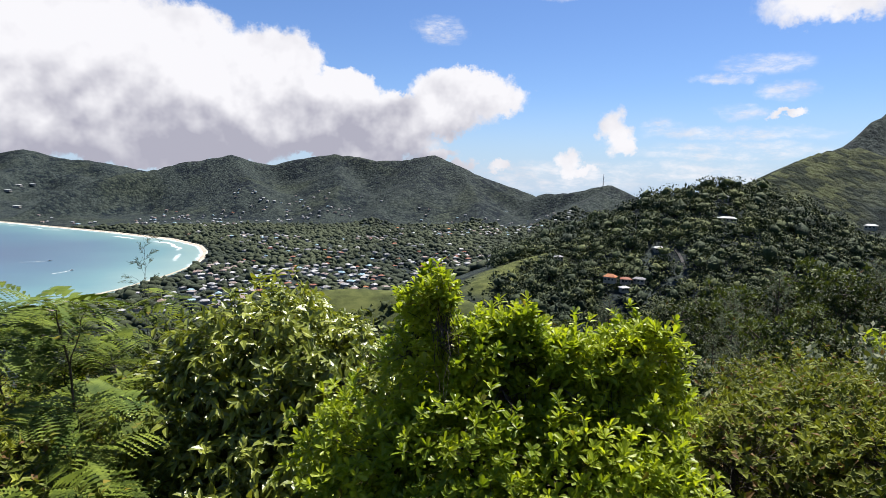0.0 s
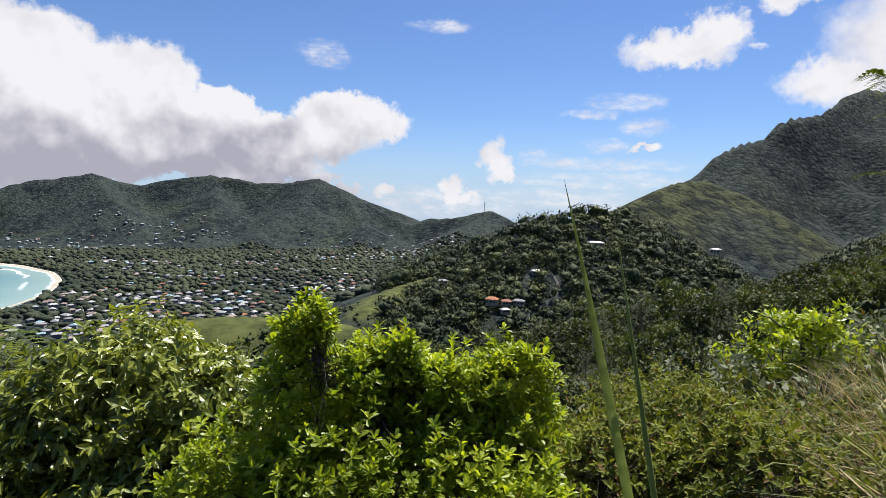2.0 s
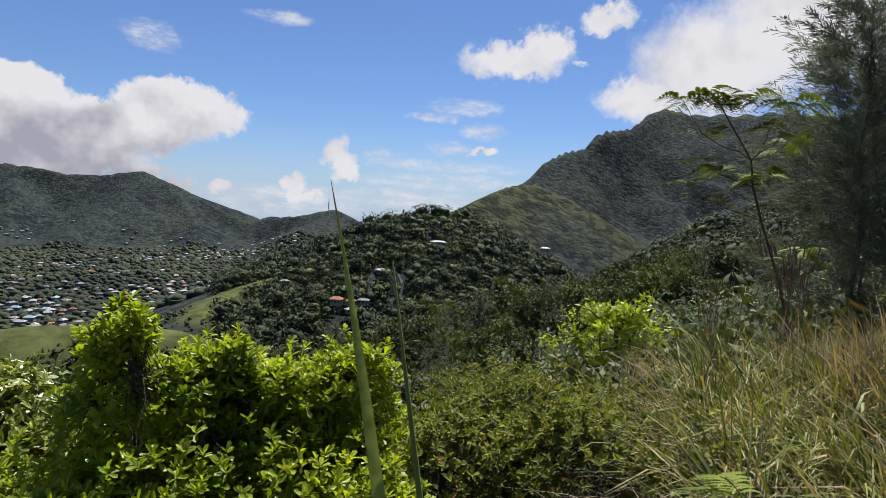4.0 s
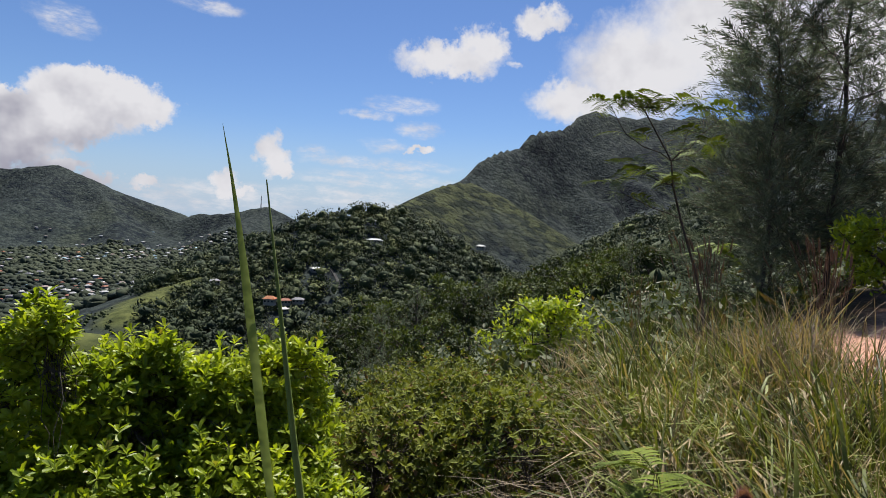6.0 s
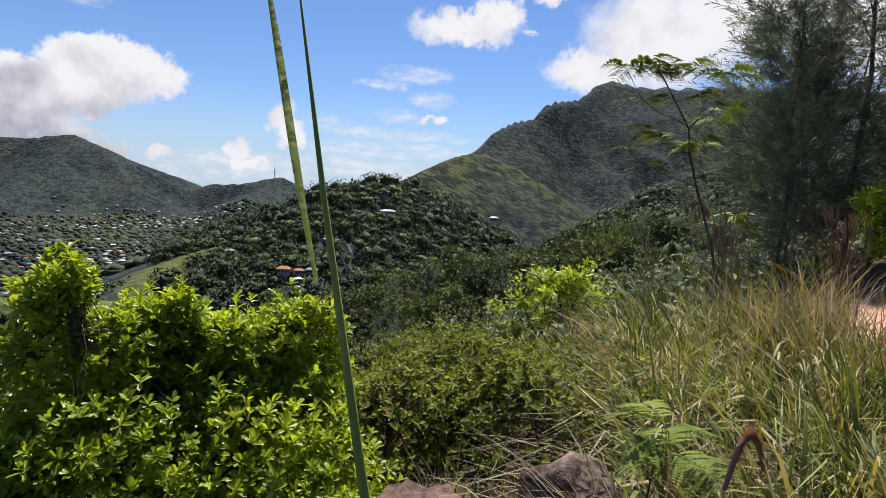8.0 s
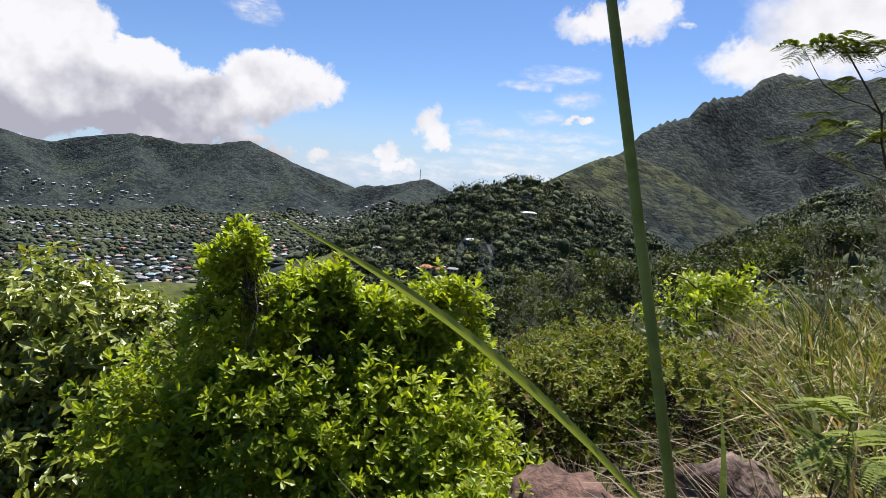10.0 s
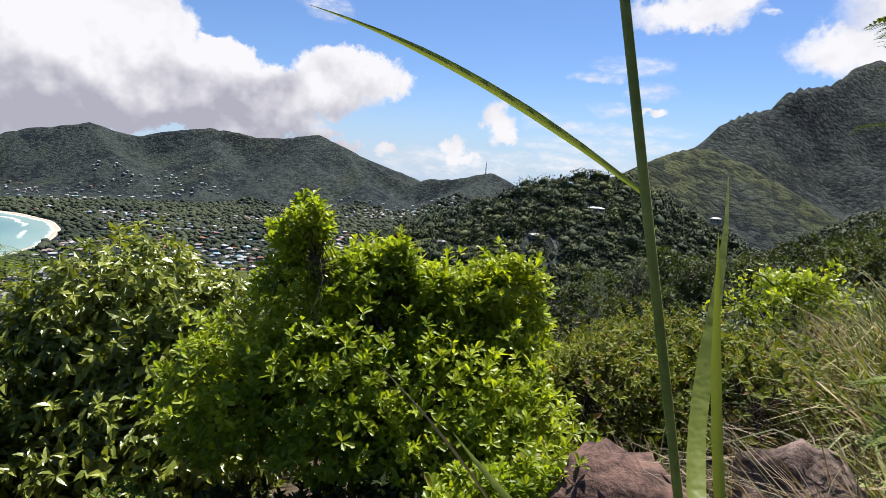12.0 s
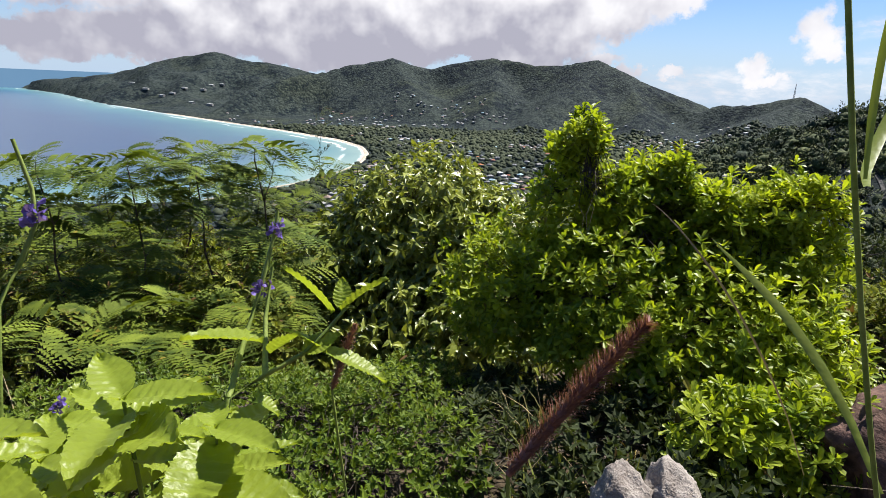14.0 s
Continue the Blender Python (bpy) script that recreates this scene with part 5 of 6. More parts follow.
# ---- feathery saplings ----
def feather_leaf(pile, rs, foot, way, length, pairs=9, leaflets=8, width=0.45, broad=0.20):
    """A twice-divided leaf: a drooping rib, pairs of side ribs, and rows of tiny leaflets."""
    way = unit(np.asarray(way, float))
    across = unit(np.cross(way, [0, 0, 1.0]))
    tilt = min(0.6, max(-0.6, rs.normal(0, 0.5)))
    across = across * math.cos(tilt) + np.cross(across, way) * math.sin(tilt)
    f = np.linspace(0, 1, 7)[:, None]
    rib = foot + way * length * f - np.array([0, 0, 1.0]) * length * 0.5 * f**2
    pile.put(*tube_arrays(rib, np.linspace(0.0022, 0.0008, 7), 3))
    for i in range(pairs):
        u = 0.16 + 0.8 * i / (pairs - 1)
        k = u * 6
        p = rib[int(k)] * (1 - k % 1) + rib[min(6, int(k) + 1)] * (k % 1)
        size = length * width * math.sin(math.pi * (0.18 + 0.72 * u)) * rs.uniform(0.85, 1.1)
        for s in (-1, 1):
            out = unit(across * s + way * 0.55 - [0, 0, 0.12] + rs.normal(0, 0.07, 3))
            g_ = np.linspace(0.1, 1, leaflets)[:, None]
            q = p + out * size * g_ - np.array([0, 0, 1.0]) * size * 0.30 * g_**2
            b_ = unit(np.cross(out, [0, 0, 1.0]))
            w = size * broad * np.sin(np.pi * (0.15 + 0.75 * g_))
            h = out * size * 0.72 / leaflets
            v = np.stack([q - h * 0.9, q + b_ * w + h * 1.2, q + h * 0.9, q - b_ * w + h * 1.2], 1)
            pile.put(v.reshape(-1, 3), np.arange(leaflets * 4).reshape(-1, 4))


def feathery_sapling(seed, place, trunk_path, tips, leaf_len, per, label, pairs=9, leaflets=8, broad=0.13, mat=None):
    """A thin-stemmed tree whose boughs end in sprays of feathery leaves. tips: (x, y, z) of the sprays."""
    rs = rnd(seed)
    ob = thing("feathery_sapling", (0, 0, 0), label, "sapling")
    stem, crown = Pile(), Pile()
    trunk_path = np.asarray(trunk_path, float)
    size = np.linalg.norm(trunk_path[-1] - trunk_path[0])
    stem.put(*tube_arrays(trunk_path, np.linspace(0.0085, 0.003, len(trunk_path)) * size * 0.8, 6))
    for t_ in tips:
        t_ = np.asarray(t_, float)
        below = trunk_path[trunk_path[:, 2] < t_[2] - 0.05]
        j = below[-1] if len(below) else trunk_path[0]
        limb = bough(rs, j, t_, -0.06, 6, 0.04)
        part("branch", Pile().put(*tube_arrays(limb, np.linspace(0.0035, 0.0012, 6) * size * 0.7, 5)).mesh("branch", M_BARK), ob)
        start = rs.rand() * 6.3
        for i in range(per):
            a = start + i * 2.4
            u = 1.0 if i < per * 0.6 else rs.uniform(0.55, 0.95)
            foot = limb[int(u * 5)]
            feather_leaf(crown, rs, foot, (math.cos(a), math.sin(a), rs.uniform(0.15, 0.7)), leaf_len * rs.uniform(0.75, 1.15), pairs, leaflets, 0.45, broad)
    part("stem", stem.mesh("stem", M_BARK), ob)
    part("crown", crown.mesh("crown", mat or M_LEAF_FERN, False), ob)
    return ob


feathery_sapling(71, None, [(7.30, 5.06, ground_at(7.3, 5.06) - 0.1), (7.24, 5.08, 1.0), (7.09, 5.14, 1.53), (6.89, 5.28, 2.21), (6.72, 5.31, 2.63), (6.68, 5.33, 2.94), (6.28, 5.51, 3.58)],
                 [(6.21, 5.56, 3.70), (6.04, 5.65, 3.66), (6.41, 5.48, 3.66), (6.59, 5.25, 3.64), (6.96, 5.08, 3.62), (7.15, 4.99, 3.58), (5.94, 5.75, 3.60), (6.20, 5.62, 2.88), (6.02, 5.72, 2.62),
                  (6.56, 5.51, 2.78), (6.97, 5.29, 2.74), (7.11, 5.18, 3.18), (7.4, 5.05, 1.86)], 0.40, 6,
                 "slender sapling with feathery leaves and a bent dark stem", 7, 8, 0.22, M_LEAF_PINNATE)
rs = rnd(72)
for x, y, topz, seed in ((-3.15, 5.7, 0.72, 73), (-4.3, 4.9, 0.90, 74), (-2.55, 5.35, 0.55, 75), (-5.0, 4.0, 0.9, 76), (-2.2, 3.6, 0.35, 77), (-3.4, 3.9, 0.55, 78), (-3.9, 5.9, 0.65, 79), (-1.95, 2.75, 0.45, 80), (-3.6, 5.2, 0.80, 83)):
    z0 = ground_at(x, y)
    path_ = bough(rs, (x + 0.1, y, z0 - 0.1), (x, y, topz - 0.15), 0, 6, 0.03)
    tips_ = [(x + rs.normal(0, 0.38), y + rs.normal(0, 0.38), z0 + (topz - z0) * u) for u in (1.07, 1.04, 1.02, 0.99, 0.95, 0.89, 0.82, 0.73, 0.62, 0.5)]
    feathery_sapling(seed, None, path_, tips_, 0.40, 5, "young tree with fern-like drooping leaves", 9, 8, 0.16)
for seed, tips_ in ((84, [(-3.12, 3.19, 1.20), (-2.98, 3.31, 1.05), (-3.11, 3.13, 0.95), (-2.86, 3.37, 0.86)]), (85, [(-2.77, 3.53, 1.20), (-2.67, 3.59, 1.04), (-2.56, 3.61, 0.80), (-2.73, 3.36, 0.50)]),
                    (86, [(-2.46, 3.78, 1.16), (-2.30, 3.88, 1.06), (-2.50, 3.72, 1.00)]), (87, [(-2.15, 4.00, 1.27), (-2.02, 4.08, 1.24), (-2.02, 3.95, 0.67)])):
    x, y, topz = tips_[0]
    path_ = bough(rs, (x + 0.12, y + 0.1, ground_at(x + 0.12, y + 0.1) - 0.1), (x, y, topz - 0.08), 0, 7, 0.02)
    feathery_sapling(seed, None, path_, tips_, 0.40, 5, "young tree with tiers of dark feathery leaves", 8, 9, 0.20, M_LEAF_PINNATE)
feathery_sapling(81, None, [(1.42, 1.55, ground_at(1.42, 1.55) - 0.05), (1.42, 1.54, 0.95), (1.44, 1.53, 1.16), (1.45, 1.52, 1.32)],
                 [(1.44, 1.50, 1.40), (1.50, 1.52, 1.30)], 0.20, 4, "small feathery seedling beside a rock", 11, 12)

# a thin casuarina seedling against the bay
seedling = casuarina(82, 2.6, 0.26, "thin casuarina seedling standing above the scrub", 120, 14, 0.20, 0.07, 0.006, 0.0, 0.16)
seedling.location = (-2.78, 6.35, 1.50 - 2.6)


# ---- grasses ----
def grass_patch(name, seed, feet, tall, wide, mat, label, lean=(0, 0), category="grass", steps=5, curl=0.5):
    rs = rnd(seed)
    n = len(feet)
    a = rs.rand(n) * 6.283
    out = np.stack([np.cos(a), np.sin(a), 0 * a], -1)
    h = tall * np.minimum(np.exp(rs.normal(0, 0.3, n)), 1.35) * (0.75 + 0.5 * value_noise(feet[:, 0] * 2.1 + 40, feet[:, 1] * 2.1 + 40))
    spread = rs.uniform(0.1, 0.65, n) * h
    arch = rs.uniform(0.3, 1.6, n) * curl
    push = np.stack([value_noise(feet[:, 0] * 1.7, feet[:, 1] * 1.7 + 9) - 0.5, value_noise(feet[:, 0] * 1.7 + 30, feet[:, 1] * 1.7) - 0.5, 0 * a], -1)
    out = out + push * 0.9
    f = np.linspace(0, 1, steps)[None, :, None]
    horizontal = out[:, None] * (spread[:, None, None] * f**1.6) + np.array([lean[0], lean[1], 0]) * 0.6 * f**1.5 * h[:, None, None]
    z = h[:, None, None] * (f - arch[:, None, None] * f**3 * 0.55)
    p = feet[:, None] + horizontal
    p[..., 2:3] += z
    w = wide * rs.uniform(0.6, 1.3, n)[:, None] * np.array([0.7, 1.0, 0.9, 0.6, 0.08])[None]
    v, fc = strip_arrays(p, w, np.stack([-np.sin(a), np.cos(a), 0 * a], -1))
    return tagged(new(name, set_mesh(name, v, fc, mat)), label, category, kind="stuff")


def seed_heads(name, seed, feet, tall, mat, label, lean=(0, 0), head=0.13, thick=0.012):
    """Thin stalks with a bristly head."""
    rs = rnd(seed)
    pile = Pile()
    for q in feet:
        h = tall * rs.uniform(0.75, 1.15)
        tip = q + np.array([lean[0] * h + rs.normal(0, 0.12) * h, lean[1] * h + rs.normal(0, 0.12) * h, h])
        stalk = bough(rs, q, tip, 0.04, 5, 0.02)
        pile.put(*tube_arrays(stalk, np.full(5, 0.0018), 3))
        way = unit(stalk[-1] - stalk[-2])
        f = np.linspace(0, 1, 6)[:, None]
        pile.put(*tube_arrays(tip + way * head * f + [0, 0, -0.15 * head] * f**2, thick * np.array([0.2, 0.5, 0.5, 0.45, 0.3, 0.05]), 5))
        m = 26
        u = rs.rand(m)[:, None]
        foot = tip + way * head * u
        d = unit(rs.normal(0, 1, (m, 3)) + way * 0.8)
        pile.put(*strip_arrays(np.stack([foot, foot + d * thick * 0.8, foot + d * thick * 1.6], 1), np.array([0.0016, 0.0012, 0.0004]), unit(np.cross(d, [0.2, 0.5, 1]))))
    return tagged(new(name, pile.mesh(name, mat)), label, "grass", kind="stuff")


def feet_in(seed, count, az0, az1, r0, r1, cx=0.07, cy=0.5, tuft=34):
    """Feet of blades, gathered in tufts, within a sector."""
    rs = rnd(seed)
    k = max(1, count // tuft)
    a, r = np.radians(rs.uniform(az0, az1, k)), rs.uniform(r0, r1, k)
    pick = rs.randint(0, k, count)
    x = cx + (r * np.sin(a))[pick] + rs.normal(0, 0.06, count)
    y = cy + (r * np.cos(a))[pick] + rs.normal(0, 0.06, count)
    return np.stack([x, y, height(x, y) - 0.02], -1)


grass_patch("tall_grass", 91, feet_in(91, 3600, 50, 71, 2.8, 6.6, tuft=26), 0.80, 0.0125, M_GRASS, "tall arching green and straw grass by the road", (-0.25, 0.1), curl=0.95)
grass_patch("tall_grass", 92, feet_in(92, 2300, 56, 88, 1.9, 3.6, tuft=24), 0.55, 0.0085, M_GRASS, "tall arching green and straw grass by the road", (-0.25, 0.1), curl=0.8)
grass_patch("dry_grass", 93, feet_in(93, 1500, 47, 70, 2.0, 5.6), 0.58, 0.0075, M_STRAW, "dry straw-coloured grass stems", (-0.55, 0.15))
grass_patch("dry_grass", 94, feet_in(94, 1100, 57, 70.5, 5.0, 7.4), 0.90, 0.010, M_STRAW, "dry straw-coloured grass stems", (-0.2, 0.0))
grass_patch("dry_grass", 95, feet_in(95, 600, 43, 53, 6.5, 8.6), 0.75, 0.010, M_STRAW, "dry straw-coloured grass stems", (-0.1, 0.0))
grass_patch("broad_grass", 88, feet_in(88, 520, 50, 74, 2.3, 5.6, tuft=9), 0.75, 0.020, M_GRASS, "broad arching green grass leaves", (-0.2, 0.1), curl=1.2)
grass_patch("fallen_straw", 89, feet_in(89, 1700, 48, 75, 1.9, 5.4, tuft=8), 0.45, 0.0085, M_STRAW, "bent and fallen dry grass stems", (-1.6, 0.5), curl=0.9)
seed_heads("grass_seed_heads", 96, feet_in(96, 90, 55, 68.5, 4.6, 7.6), 1.2, M_SEED, "reddish-brown seed heads above the grass", (-0.18, 0), 0.17, 0.016)
seed_heads("grass_seed_heads", 97, feet_in(97, 40, 44, 54, 6.5, 8.6), 1.15, M_STRAW, "pale brown seed heads above the grass", (-0.15, 0))
grass_patch("verge_grass", 98, feet_in(98, 900, 10, 60, 1.2, 3.0), 0.22, 0.006, M_GRASS, "short mixed grass on the stony verge")
grass_patch("verge_grass", 99, feet_in(99, 1100, -70, 12, 1.0, 3.0), 0.20, 0.006, M_GRASS, "short mixed grass on the stony verge")
grass_patch("dry_grass", 100, feet_in(100, 700, 16, 46, 2.2, 3.4), 0.26, 0.004, M_STRAW, "dry straw-coloured grass stems", (-0.3, 0.1))


# ---- rocks ----
def rock(seed, place, size, mat, label, turn=0.0):
    """A broken boulder with blunt edges."""
    bm = bmesh.new()
    bmesh.ops.create_icosphere(bm, subdivisions=4, radius=1.0)
    rs = rnd(seed)
    cuts = [(unit(rs.normal(0, 1, 3)), rs.uniform(0.62, 0.9)) for _ in range(13)]
    for v in bm.verts:
        p = np.array(v.co)
        for nrm, d in cuts:
            over = p @ nrm - d
            if over > 0:
                p = p - nrm * over * 0.93
        q = Vector(p * 2.2 + seed)
        p = p * (1 + 0.17 * noise.fractal(q, 0.7, 2.2, 6) + 0.05 * noise.fractal(q * 4.3, 0.6, 2.2, 4))
        v.co = p * size
    for f in bm.faces:
        f.smooth = True
    ob = new("rock", bm_mesh("rock", bm, mat))
    ob.location, ob.rotation_euler = place, (rs.normal(0, 0.15), rs.normal(0, 0.15), turn)
    return tagged(ob, label, "rock")


rock(101, (1.17, 2.30, 0.66), (0.36, 0.26, 0.25), M_ROCK, "angular reddish-brown boulder at the roadside", 0.3)
rock(102, (1.70, 2.06, 0.80), (0.23, 0.19, 0.20), M_ROCK_PINK, "pale flat-topped rock with pinkish sides", -0.4)
rock(103, (0.26, 1.80, 0.70), (0.10, 0.08, 0.11), M_STONE, "small whitish broken stone on the verge", 0.5)
rock(104, (0.40, 1.84, 0.72), (0.095, 0.08, 0.11), M_STONE, "small whitish broken stone on the verge", 1.4)
rock(105, (0.95, 1.75, 0.60), (0.16, 0.11, 0.10), M_STONE, "half-buried pale stone on the verge", 0.2)
rock(106, (0.82, 2.0, 0.56), (0.13, 0.10, 0.08), M_ROCK, "half-buried reddish stone on the verge", 0.9)


# ---- plants close at hand ----
def blade(pile, path_, wide, sideways, fold=0.25):
    """A long grass leaf, folded along its middle."""
    path_ = np.asarray(path_, float)
    f = np.linspace(0, 1, 16)
    keys = np.linspace(0, 1, len(path_))
    if len(path_) == 3:
        p = (1 - f)[:, None] ** 2 * path_[0] + 2 * (f * (1 - f))[:, None] * (2 * path_[1] - (path_[0] + path_[2]) / 2) + f[:, None] ** 2 * path_[2]
    else:
        p = np.stack([np.interp(f, keys, path_[:, i]) for i in range(3)], -1)
    t_ = unit(np.gradient(p, axis=0))
    a = unit(np.asarray(sideways, float)[None] - t_ * (t_ @ np.asarray(sideways, float))[:, None])
    b = np.cross(t_, a)
    w = (wide * np.minimum(1, 0.45 + 2.2 * f) * np.minimum(1, (1.02 - f) * 2.2))[:, None] * 0.5
    v = np.stack([p - a * w + b * w * fold, p, p + a * w + b * w * fold], 1).reshape(-1, 3)
    i = np.arange(15)[:, None] * 3 + np.arange(2)[None]
    pile.put(v, np.stack([i, i + 1, i + 4, i + 3], -1).reshape(-1, 4))


def reed(name, stems, leaves_, label, leaf_mat=None):
    ob = thing(name, (0, 0, 0), label, "grass")
    for path_, r in stems:
        path_ = np.asarray(path_, float)
        f = np.linspace(0, 1, 14)
        p = np.stack([np.interp(f, np.linspace(0, 1, len(path_)), path_[:, i]) for i in range(3)], -1)
        part("stem", Pile().put(*tube_arrays(p, r * np.clip((1.02 - f) / 0.15, 0.1, 1), 7)).mesh("stem", M_STEM), ob)
    for path_, w, s in leaves_:
        pile = Pile()
        blade(pile, path_, w, s)
        part("leaf", pile.mesh("leaf", leaf_mat or M_BLADE), ob)
    return ob


def bend(c, n=9):
    """Points along a curve with four controls."""
    u = np.linspace(0, 1, n)[:, None]
    c = np.asarray(c, float)
    return (1 - u) ** 3 * c[0] + 3 * u * (1 - u) ** 2 * c[1] + 3 * u * u * (1 - u) * c[2] + u**3 * c[3]


def stalk_at(z):
    """The stalk sways from its foot up past the eye."""
    h = z - 1.8
    return np.stack([0.170 - 0.201 * h + 0.332 * h * h, 0.639 + 0.079 * h + 0.51 * h * h, z], -1)


stalk_path = np.concatenate([[(0.33, 0.86, 0.50)], stalk_at(np.linspace(1.30, 2.055, 14))])
reed("jointed_grass_stalk", [(stalk_path, 0.00125)],
     [(bend([(0.134, 0.65, 1.976), (0.134, 0.675, 2.012), (0.136, 0.69, 2.035), (0.132, 0.704, 2.069)]), 0.0021, (1, 0, 0)),
      (bend([(0.168, 0.647, 1.825), (0.148, 0.701, 1.855), (0.115, 0.721, 1.872), (0.083, 0.754, 1.886)]), 0.0027, (0.3, 0.2, 1)),
      (bend([(0.178, 0.607, 1.736), (0.195, 0.668, 1.737), (0.217, 0.670, 1.787), (0.236, 0.705, 1.832)]), 0.0050, (1, -0.5, 0.2)),
      (bend([(0.179, 0.612, 1.738), (0.180, 0.625, 1.765), (0.183, 0.633, 1.796), (0.183, 0.637, 1.817)]), 0.0030, (1, 0, 0))], "tall jointed grass stalk with long narrow green leaves")
reed("arching_grass_blade", [(bend([(0.40, 1.00, 0.60), (0.36, 0.98, 1.05), (0.334, 0.965, 1.30), (0.33, 0.963, 1.39)]), 0.0011)],
     [(bend([(0.33, 0.963, 1.39), (0.256, 0.931, 1.573), (0.155, 0.952, 1.659), (0.15, 1.03, 1.649)]), 0.0022, (0.5, 0.2, 0.6))], "thin dry arching grass stalk", M_STRAW)
reed("arching_grass_blade", [(bend([(0.30, 0.62, 0.60), (0.28, 0.64, 1.05), (0.265, 0.67, 1.45), (0.258, 0.696, 1.553)]), 0.0013)],
     [(bend([(0.258, 0.696, 1.553), (0.241, 0.786, 1.622), (0.202, 0.844, 1.633), (0.188, 0.894, 1.647)]), 0.0062, (0.5, 0.2, 0.6))], "long arching green grass blade")


def fluffy_spike(seed, foot, base, tip, thick, label, sag=-0.06):
    """A bristly grass flower on its stalk."""
    rs = rnd(seed)
    ob = thing("fluffy_grass_spike", (0, 0, 0), label, "grass flower")
    base, tip = np.asarray(base, float), np.asarray(tip, float)
    part("stalk", Pile().put(*tube_arrays(bough(rs, foot, base, 0.0, 8, 0.02), np.full(8, 0.0013), 5)).mesh("stalk", M_STEM), ob)
    n = 2600
    u = rs.rand(n)[:, None]
    way = tip - base
    axis = unit(way)
    arc = lambda v: np.array([0, 0, 1.0]) * np.linalg.norm(way) * (sag * v**2 if sag < 0 else sag * 4 * v * (1 - v))
    p = base + way * u + arc(u)
    d = rs.normal(0, 1, (n, 3))
    d = unit(d - (d @ axis)[:, None] * axis) + axis * 0.7
    r = thick * (0.55 + 0.45 * np.sin(np.pi * np.clip(u * 0.9 + 0.1, 0, 1))) * rs.uniform(0.4, 1.15, (n, 1))
    pile = Pile().put(*strip_arrays(np.stack([p, p + d * r * 0.5, p + d * r], 1), np.array([0.0007, 0.0005, 0.0001]), unit(np.cross(d, [0.3, 0.5, 0.8]))))
    core = base + way * np.linspace(0, 1, 8)[:, None] + arc(np.linspace(0, 1, 8)[:, None])
    pile.put(*tube_arrays(core, thick * np.array([0.2, 0.28, 0.3, 0.3, 0.28, 0.24, 0.17, 0.04]), 7))
    part("head", pile.mesh("head", M_SPIKE), ob, "dusty pink bristles")
    return ob


fluffy_spike(111, (0.03, 0.76, 0.5), (0.053, 0.640, 1.560), (0.117, 0.664, 1.657), 0.0105, "dusty pink bristly grass flower leaning over")
fluffy_spike(112, (-0.12, 0.92, 0.5), (-0.142, 0.838, 1.472), (-0.131, 0.870, 1.533), 0.0075, "dusty pink bristly grass flower leaning over")
fluffy_spike(113, (1.02, 1.10, 0.5), (1.046, 1.085, 1.506), (1.096, 1.050, 1.545), 0.019, "dusty pink bristly grass flower arching over", 1.1)


def toothed_leaf(length, width, seed):
    """A broad leaf with a toothed edge, sunk veins and a curled tip, along +x."""
    rs = rnd(seed)
    k, m = 37, 9
    u = np.linspace(0, 1, k)
    half = width * 0.5 * np.sin(np.pi * np.clip(u, 0, 1) ** 0.75) ** 0.8
    half = half * (1 + 0.035 * (np.arange(k) % 2 * 2 - 1))
    half[0] = half[-1] = 0.0006
    s = np.linspace(-1, 1, m)
    x = length * u[:, None] + 0 * s
    y = half[:, None] * s
    z = 0.16 * width * np.abs(s)[None] - 0.22 * length * (u**2)[:, None] + 0.045 * width * np.sin(u[:, None] * 58 - 7 * np.abs(s)[None]) * (np.abs(s) * (1.3 - np.abs(s)))[None] * 2 + 0.012 * width * rs.normal(0, 1, (k, m))
    return set_mesh("leaf", np.stack([x, y, z], -1).reshape(-1, 3), grid_faces(k, m), M_LEAF_HERB)


def aim(foot, tip, roll=0.0):
    """A pose at foot whose x axis runs to tip, with its upper side turned up."""
    x = (Vector(tip) - Vector(foot)).normalized()
    y = Vector((0, 0, 1)).cross(x).normalized()
    z = x.cross(y)
    return Matrix.Translation(foot) @ Matrix((x, y, z)).transposed().to_4x4() @ pose(0, 0, 0, roll)


LEAF_SHAPES = [toothed_leaf(1.0, w, 120 + i) for i, w in enumerate((0.42, 0.5, 0.58))]


def herb(foot, stems, leaves_, label):
    ob = thing("flowering_herb", (0, 0, 0), label, "herb")
    for path_ in stems:
        part("stem", Pile().put(*tube_arrays(path_, np.linspace(0.0020, 0.0011, len(path_)), 6)).mesh("stem", M_STEM), ob)
    for i, (a, b, roll) in enumerate(leaves_):
        o = part("leaf", LEAF_SHAPES[i % 3], ob)
        o.matrix_basis = aim(a, b, roll) @ Matrix.Scale((Vector(b) - Vector(a)).length, 4)
    return ob


def flower(parent, place, seed, size=0.0045):
    rs = rnd(seed)
    n = 34
    d = unit(rs.normal(0, 1, (n, 3)) + [0, 0, 0.4])
    p = np.asarray(place) + rs.normal(0, size * 0.55, (n, 3))
    part("flower", Pile().put(*leaf_arrays(p, d, unit(rs.normal(0, 1, (n, 3))), size, size * 0.8, OBOVATE)).mesh("flower", M_PETAL, False), parent, "small violet flower")


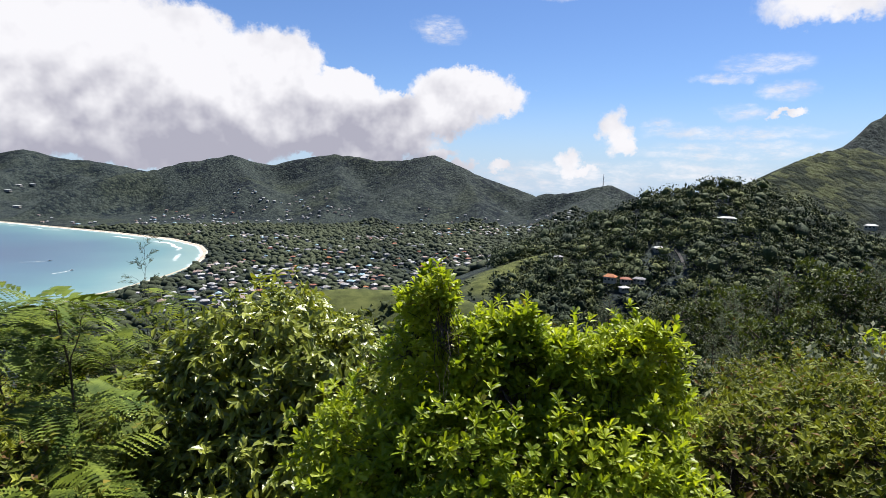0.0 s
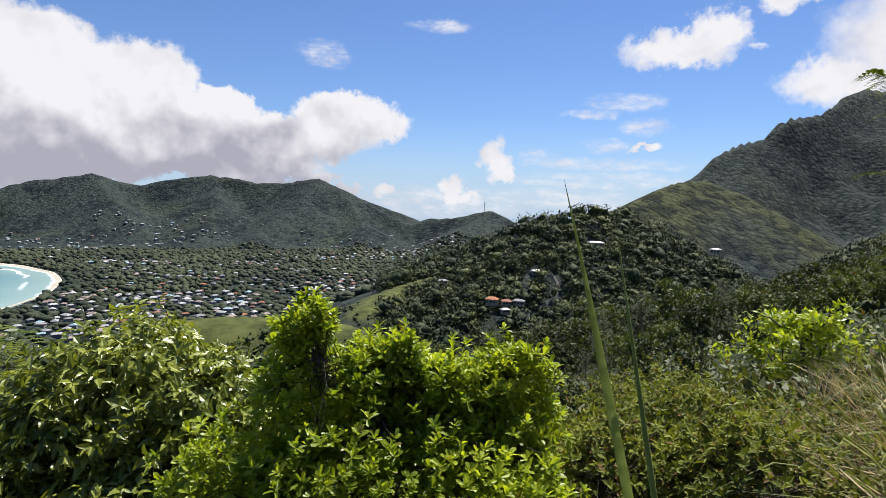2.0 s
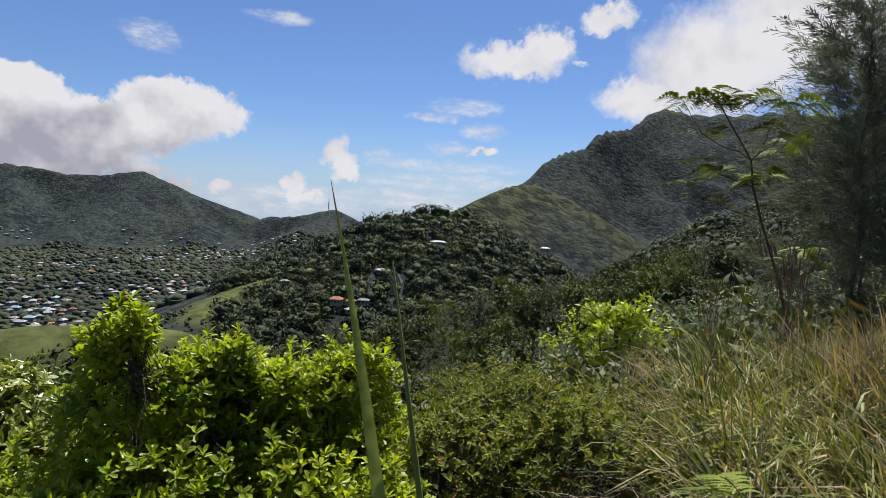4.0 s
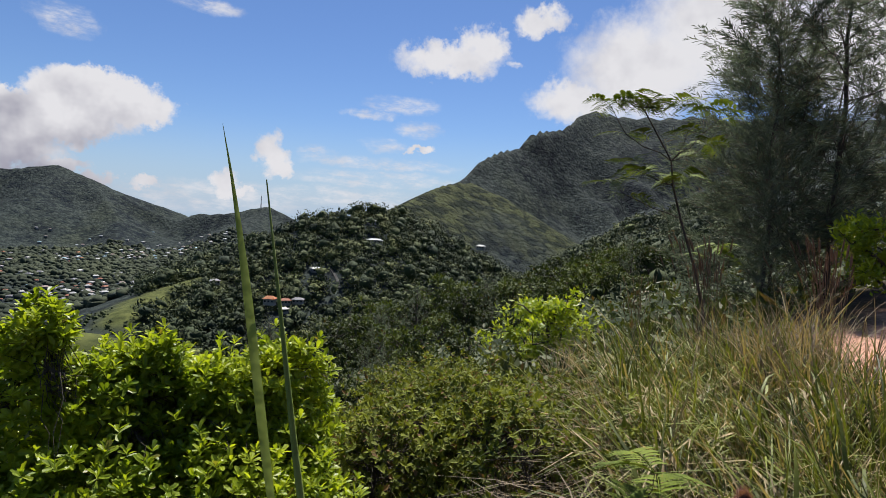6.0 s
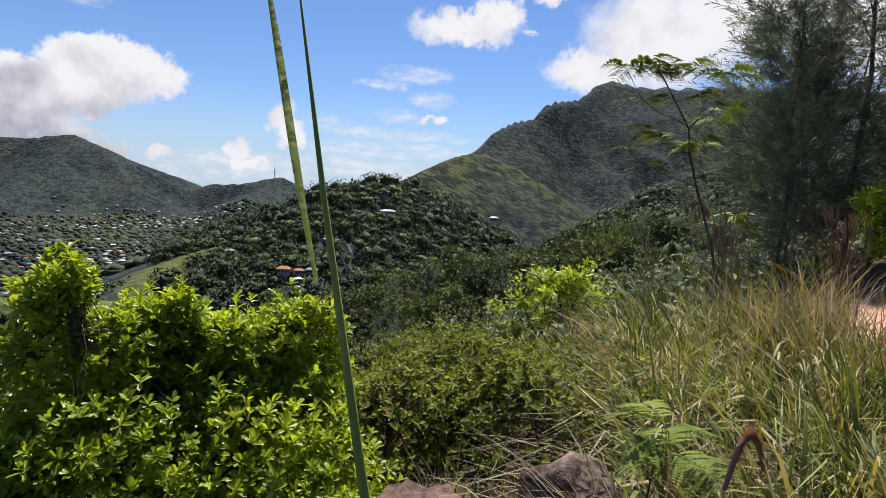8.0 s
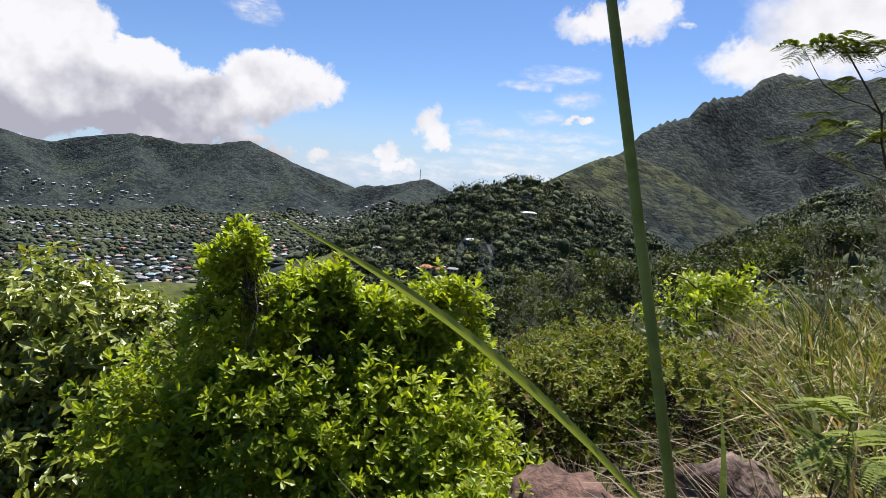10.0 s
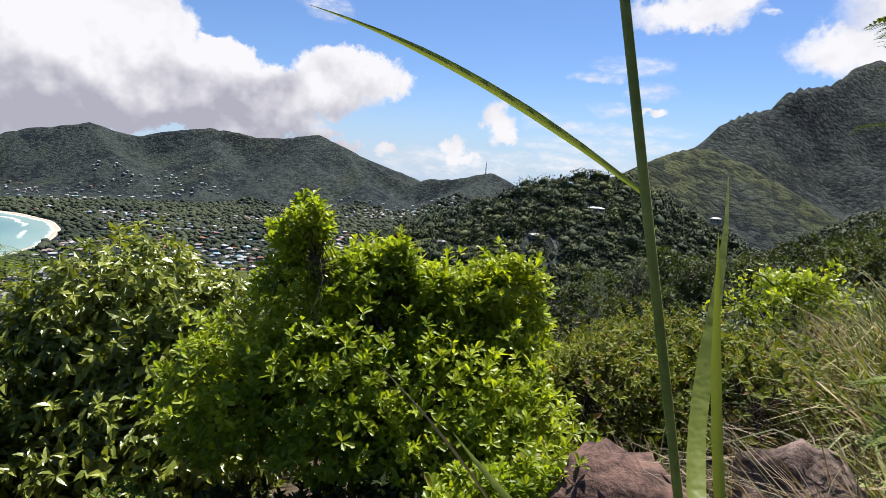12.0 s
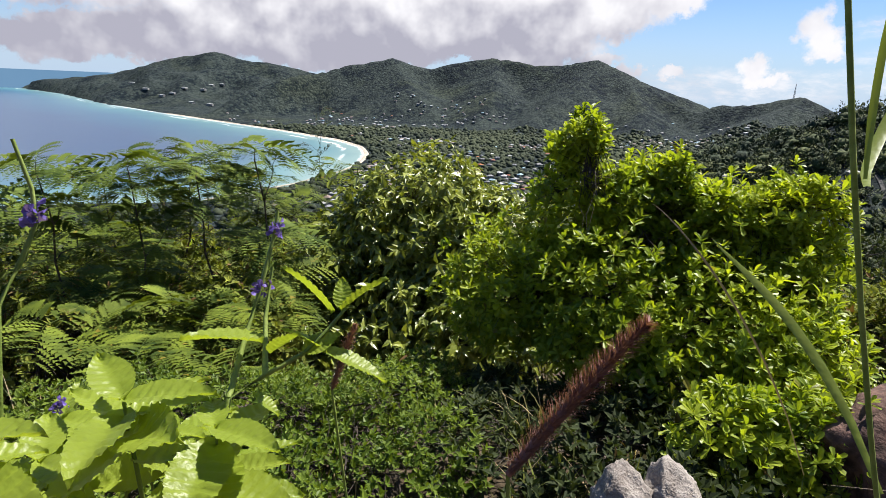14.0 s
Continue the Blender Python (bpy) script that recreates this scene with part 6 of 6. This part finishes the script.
sprig = herb(None, [[(-0.20, 0.52, 0.55), (-0.16, 0.55, 1.3), (-0.129, 0.578, 1.507), (-0.113, 0.595, 1.517), (-0.094, 0.612, 1.528), (-0.082, 0.625, 1.542), (-0.074, 0.634, 1.554)],
                    [(-0.129, 0.578, 1.507), (-0.138, 0.615, 1.534), (-0.135, 0.63, 1.562), (-0.131, 0.645, 1.599), (-0.130, 0.648, 1.614)],
                    [(-0.113, 0.595, 1.517), (-0.129, 0.625, 1.543), (-0.13, 0.638, 1.576)]],
             [((-0.082, 0.629, 1.551), (-0.109, 0.629, 1.586), 40), ((-0.076, 0.633, 1.552), (-0.055, 0.65, 1.578), -35), ((-0.076, 0.633, 1.553), (-0.079, 0.642, 1.574), 10),
              ((-0.083, 0.617, 1.528), (-0.039, 0.628, 1.516), 0), ((-0.118, 0.602, 1.536), (-0.160, 0.581, 1.551), 10), ((-0.117, 0.586, 1.507), (-0.099, 0.590, 1.496), 0),
              ((-0.085, 0.618, 1.53), (-0.107, 0.614, 1.547), 20), ((-0.112, 0.60, 1.53), (-0.092, 0.60, 1.552), -30), ((-0.094, 0.612, 1.528), (-0.075, 0.625, 1.541), 30)],
             "flowering herb with toothed yellow-green leaves and violet flowers")
sprig.location = (0.003, 0.072, 0.062)
for i, q in enumerate(((-0.131, 0.645, 1.600), (-0.135, 0.63, 1.563))):
    flower(sprig, q, 140 + i)
stalk = herb(None, [[(-0.25, 0.46, 0.55), (-0.235, 0.50, 1.4), (-0.229, 0.521, 1.576), (-0.226, 0.536, 1.598), (-0.224, 0.547, 1.618), (-0.226, 0.549, 1.637), (-0.232, 0.547, 1.664)]], [],
             "thin flower stalk of a herb with violet flowers")
stalk.location = (0.003, 0.072, 0.062)
flower(stalk, (-0.2245, 0.547, 1.622), 145, 0.0055)
rs = rnd(150)
for c in range(20):
    azim, rng = rs.uniform(-72, -33), rs.uniform(0.33, 0.56)
    x, y = 0.077 + rng * math.sin(radians(azim)), 0.360 + rng * math.cos(radians(azim))
    topz = 1.766 - rng * math.tan(radians(27 if azim < -42 else 31)) - rs.uniform(0.0, 0.05)
    stem = [(x + 0.02, y - 0.02, 0.55), (x + 0.01, y, topz - 0.12), (x, y, topz)]
    lv = []
    for i in range(9):
        a = i * 2.4 + rs.normal(0, 0.3)
        z = topz - 0.010 * (i // 2)
        ln = rs.uniform(0.030, 0.062)
        lv.append(((x, y, z), (x + ln * math.cos(a), y + ln * math.sin(a), z + ln * rs.uniform(-0.1, 0.5)), rs.normal(0, 12)))
    h = herb(None, [stem], lv, "low herb with broad toothed yellow-green leaves")
    h["group"] = "herbs at the verge"
    if c == 4:
        flower(h, (x, y, topz + 0.012), 149, 0.004)
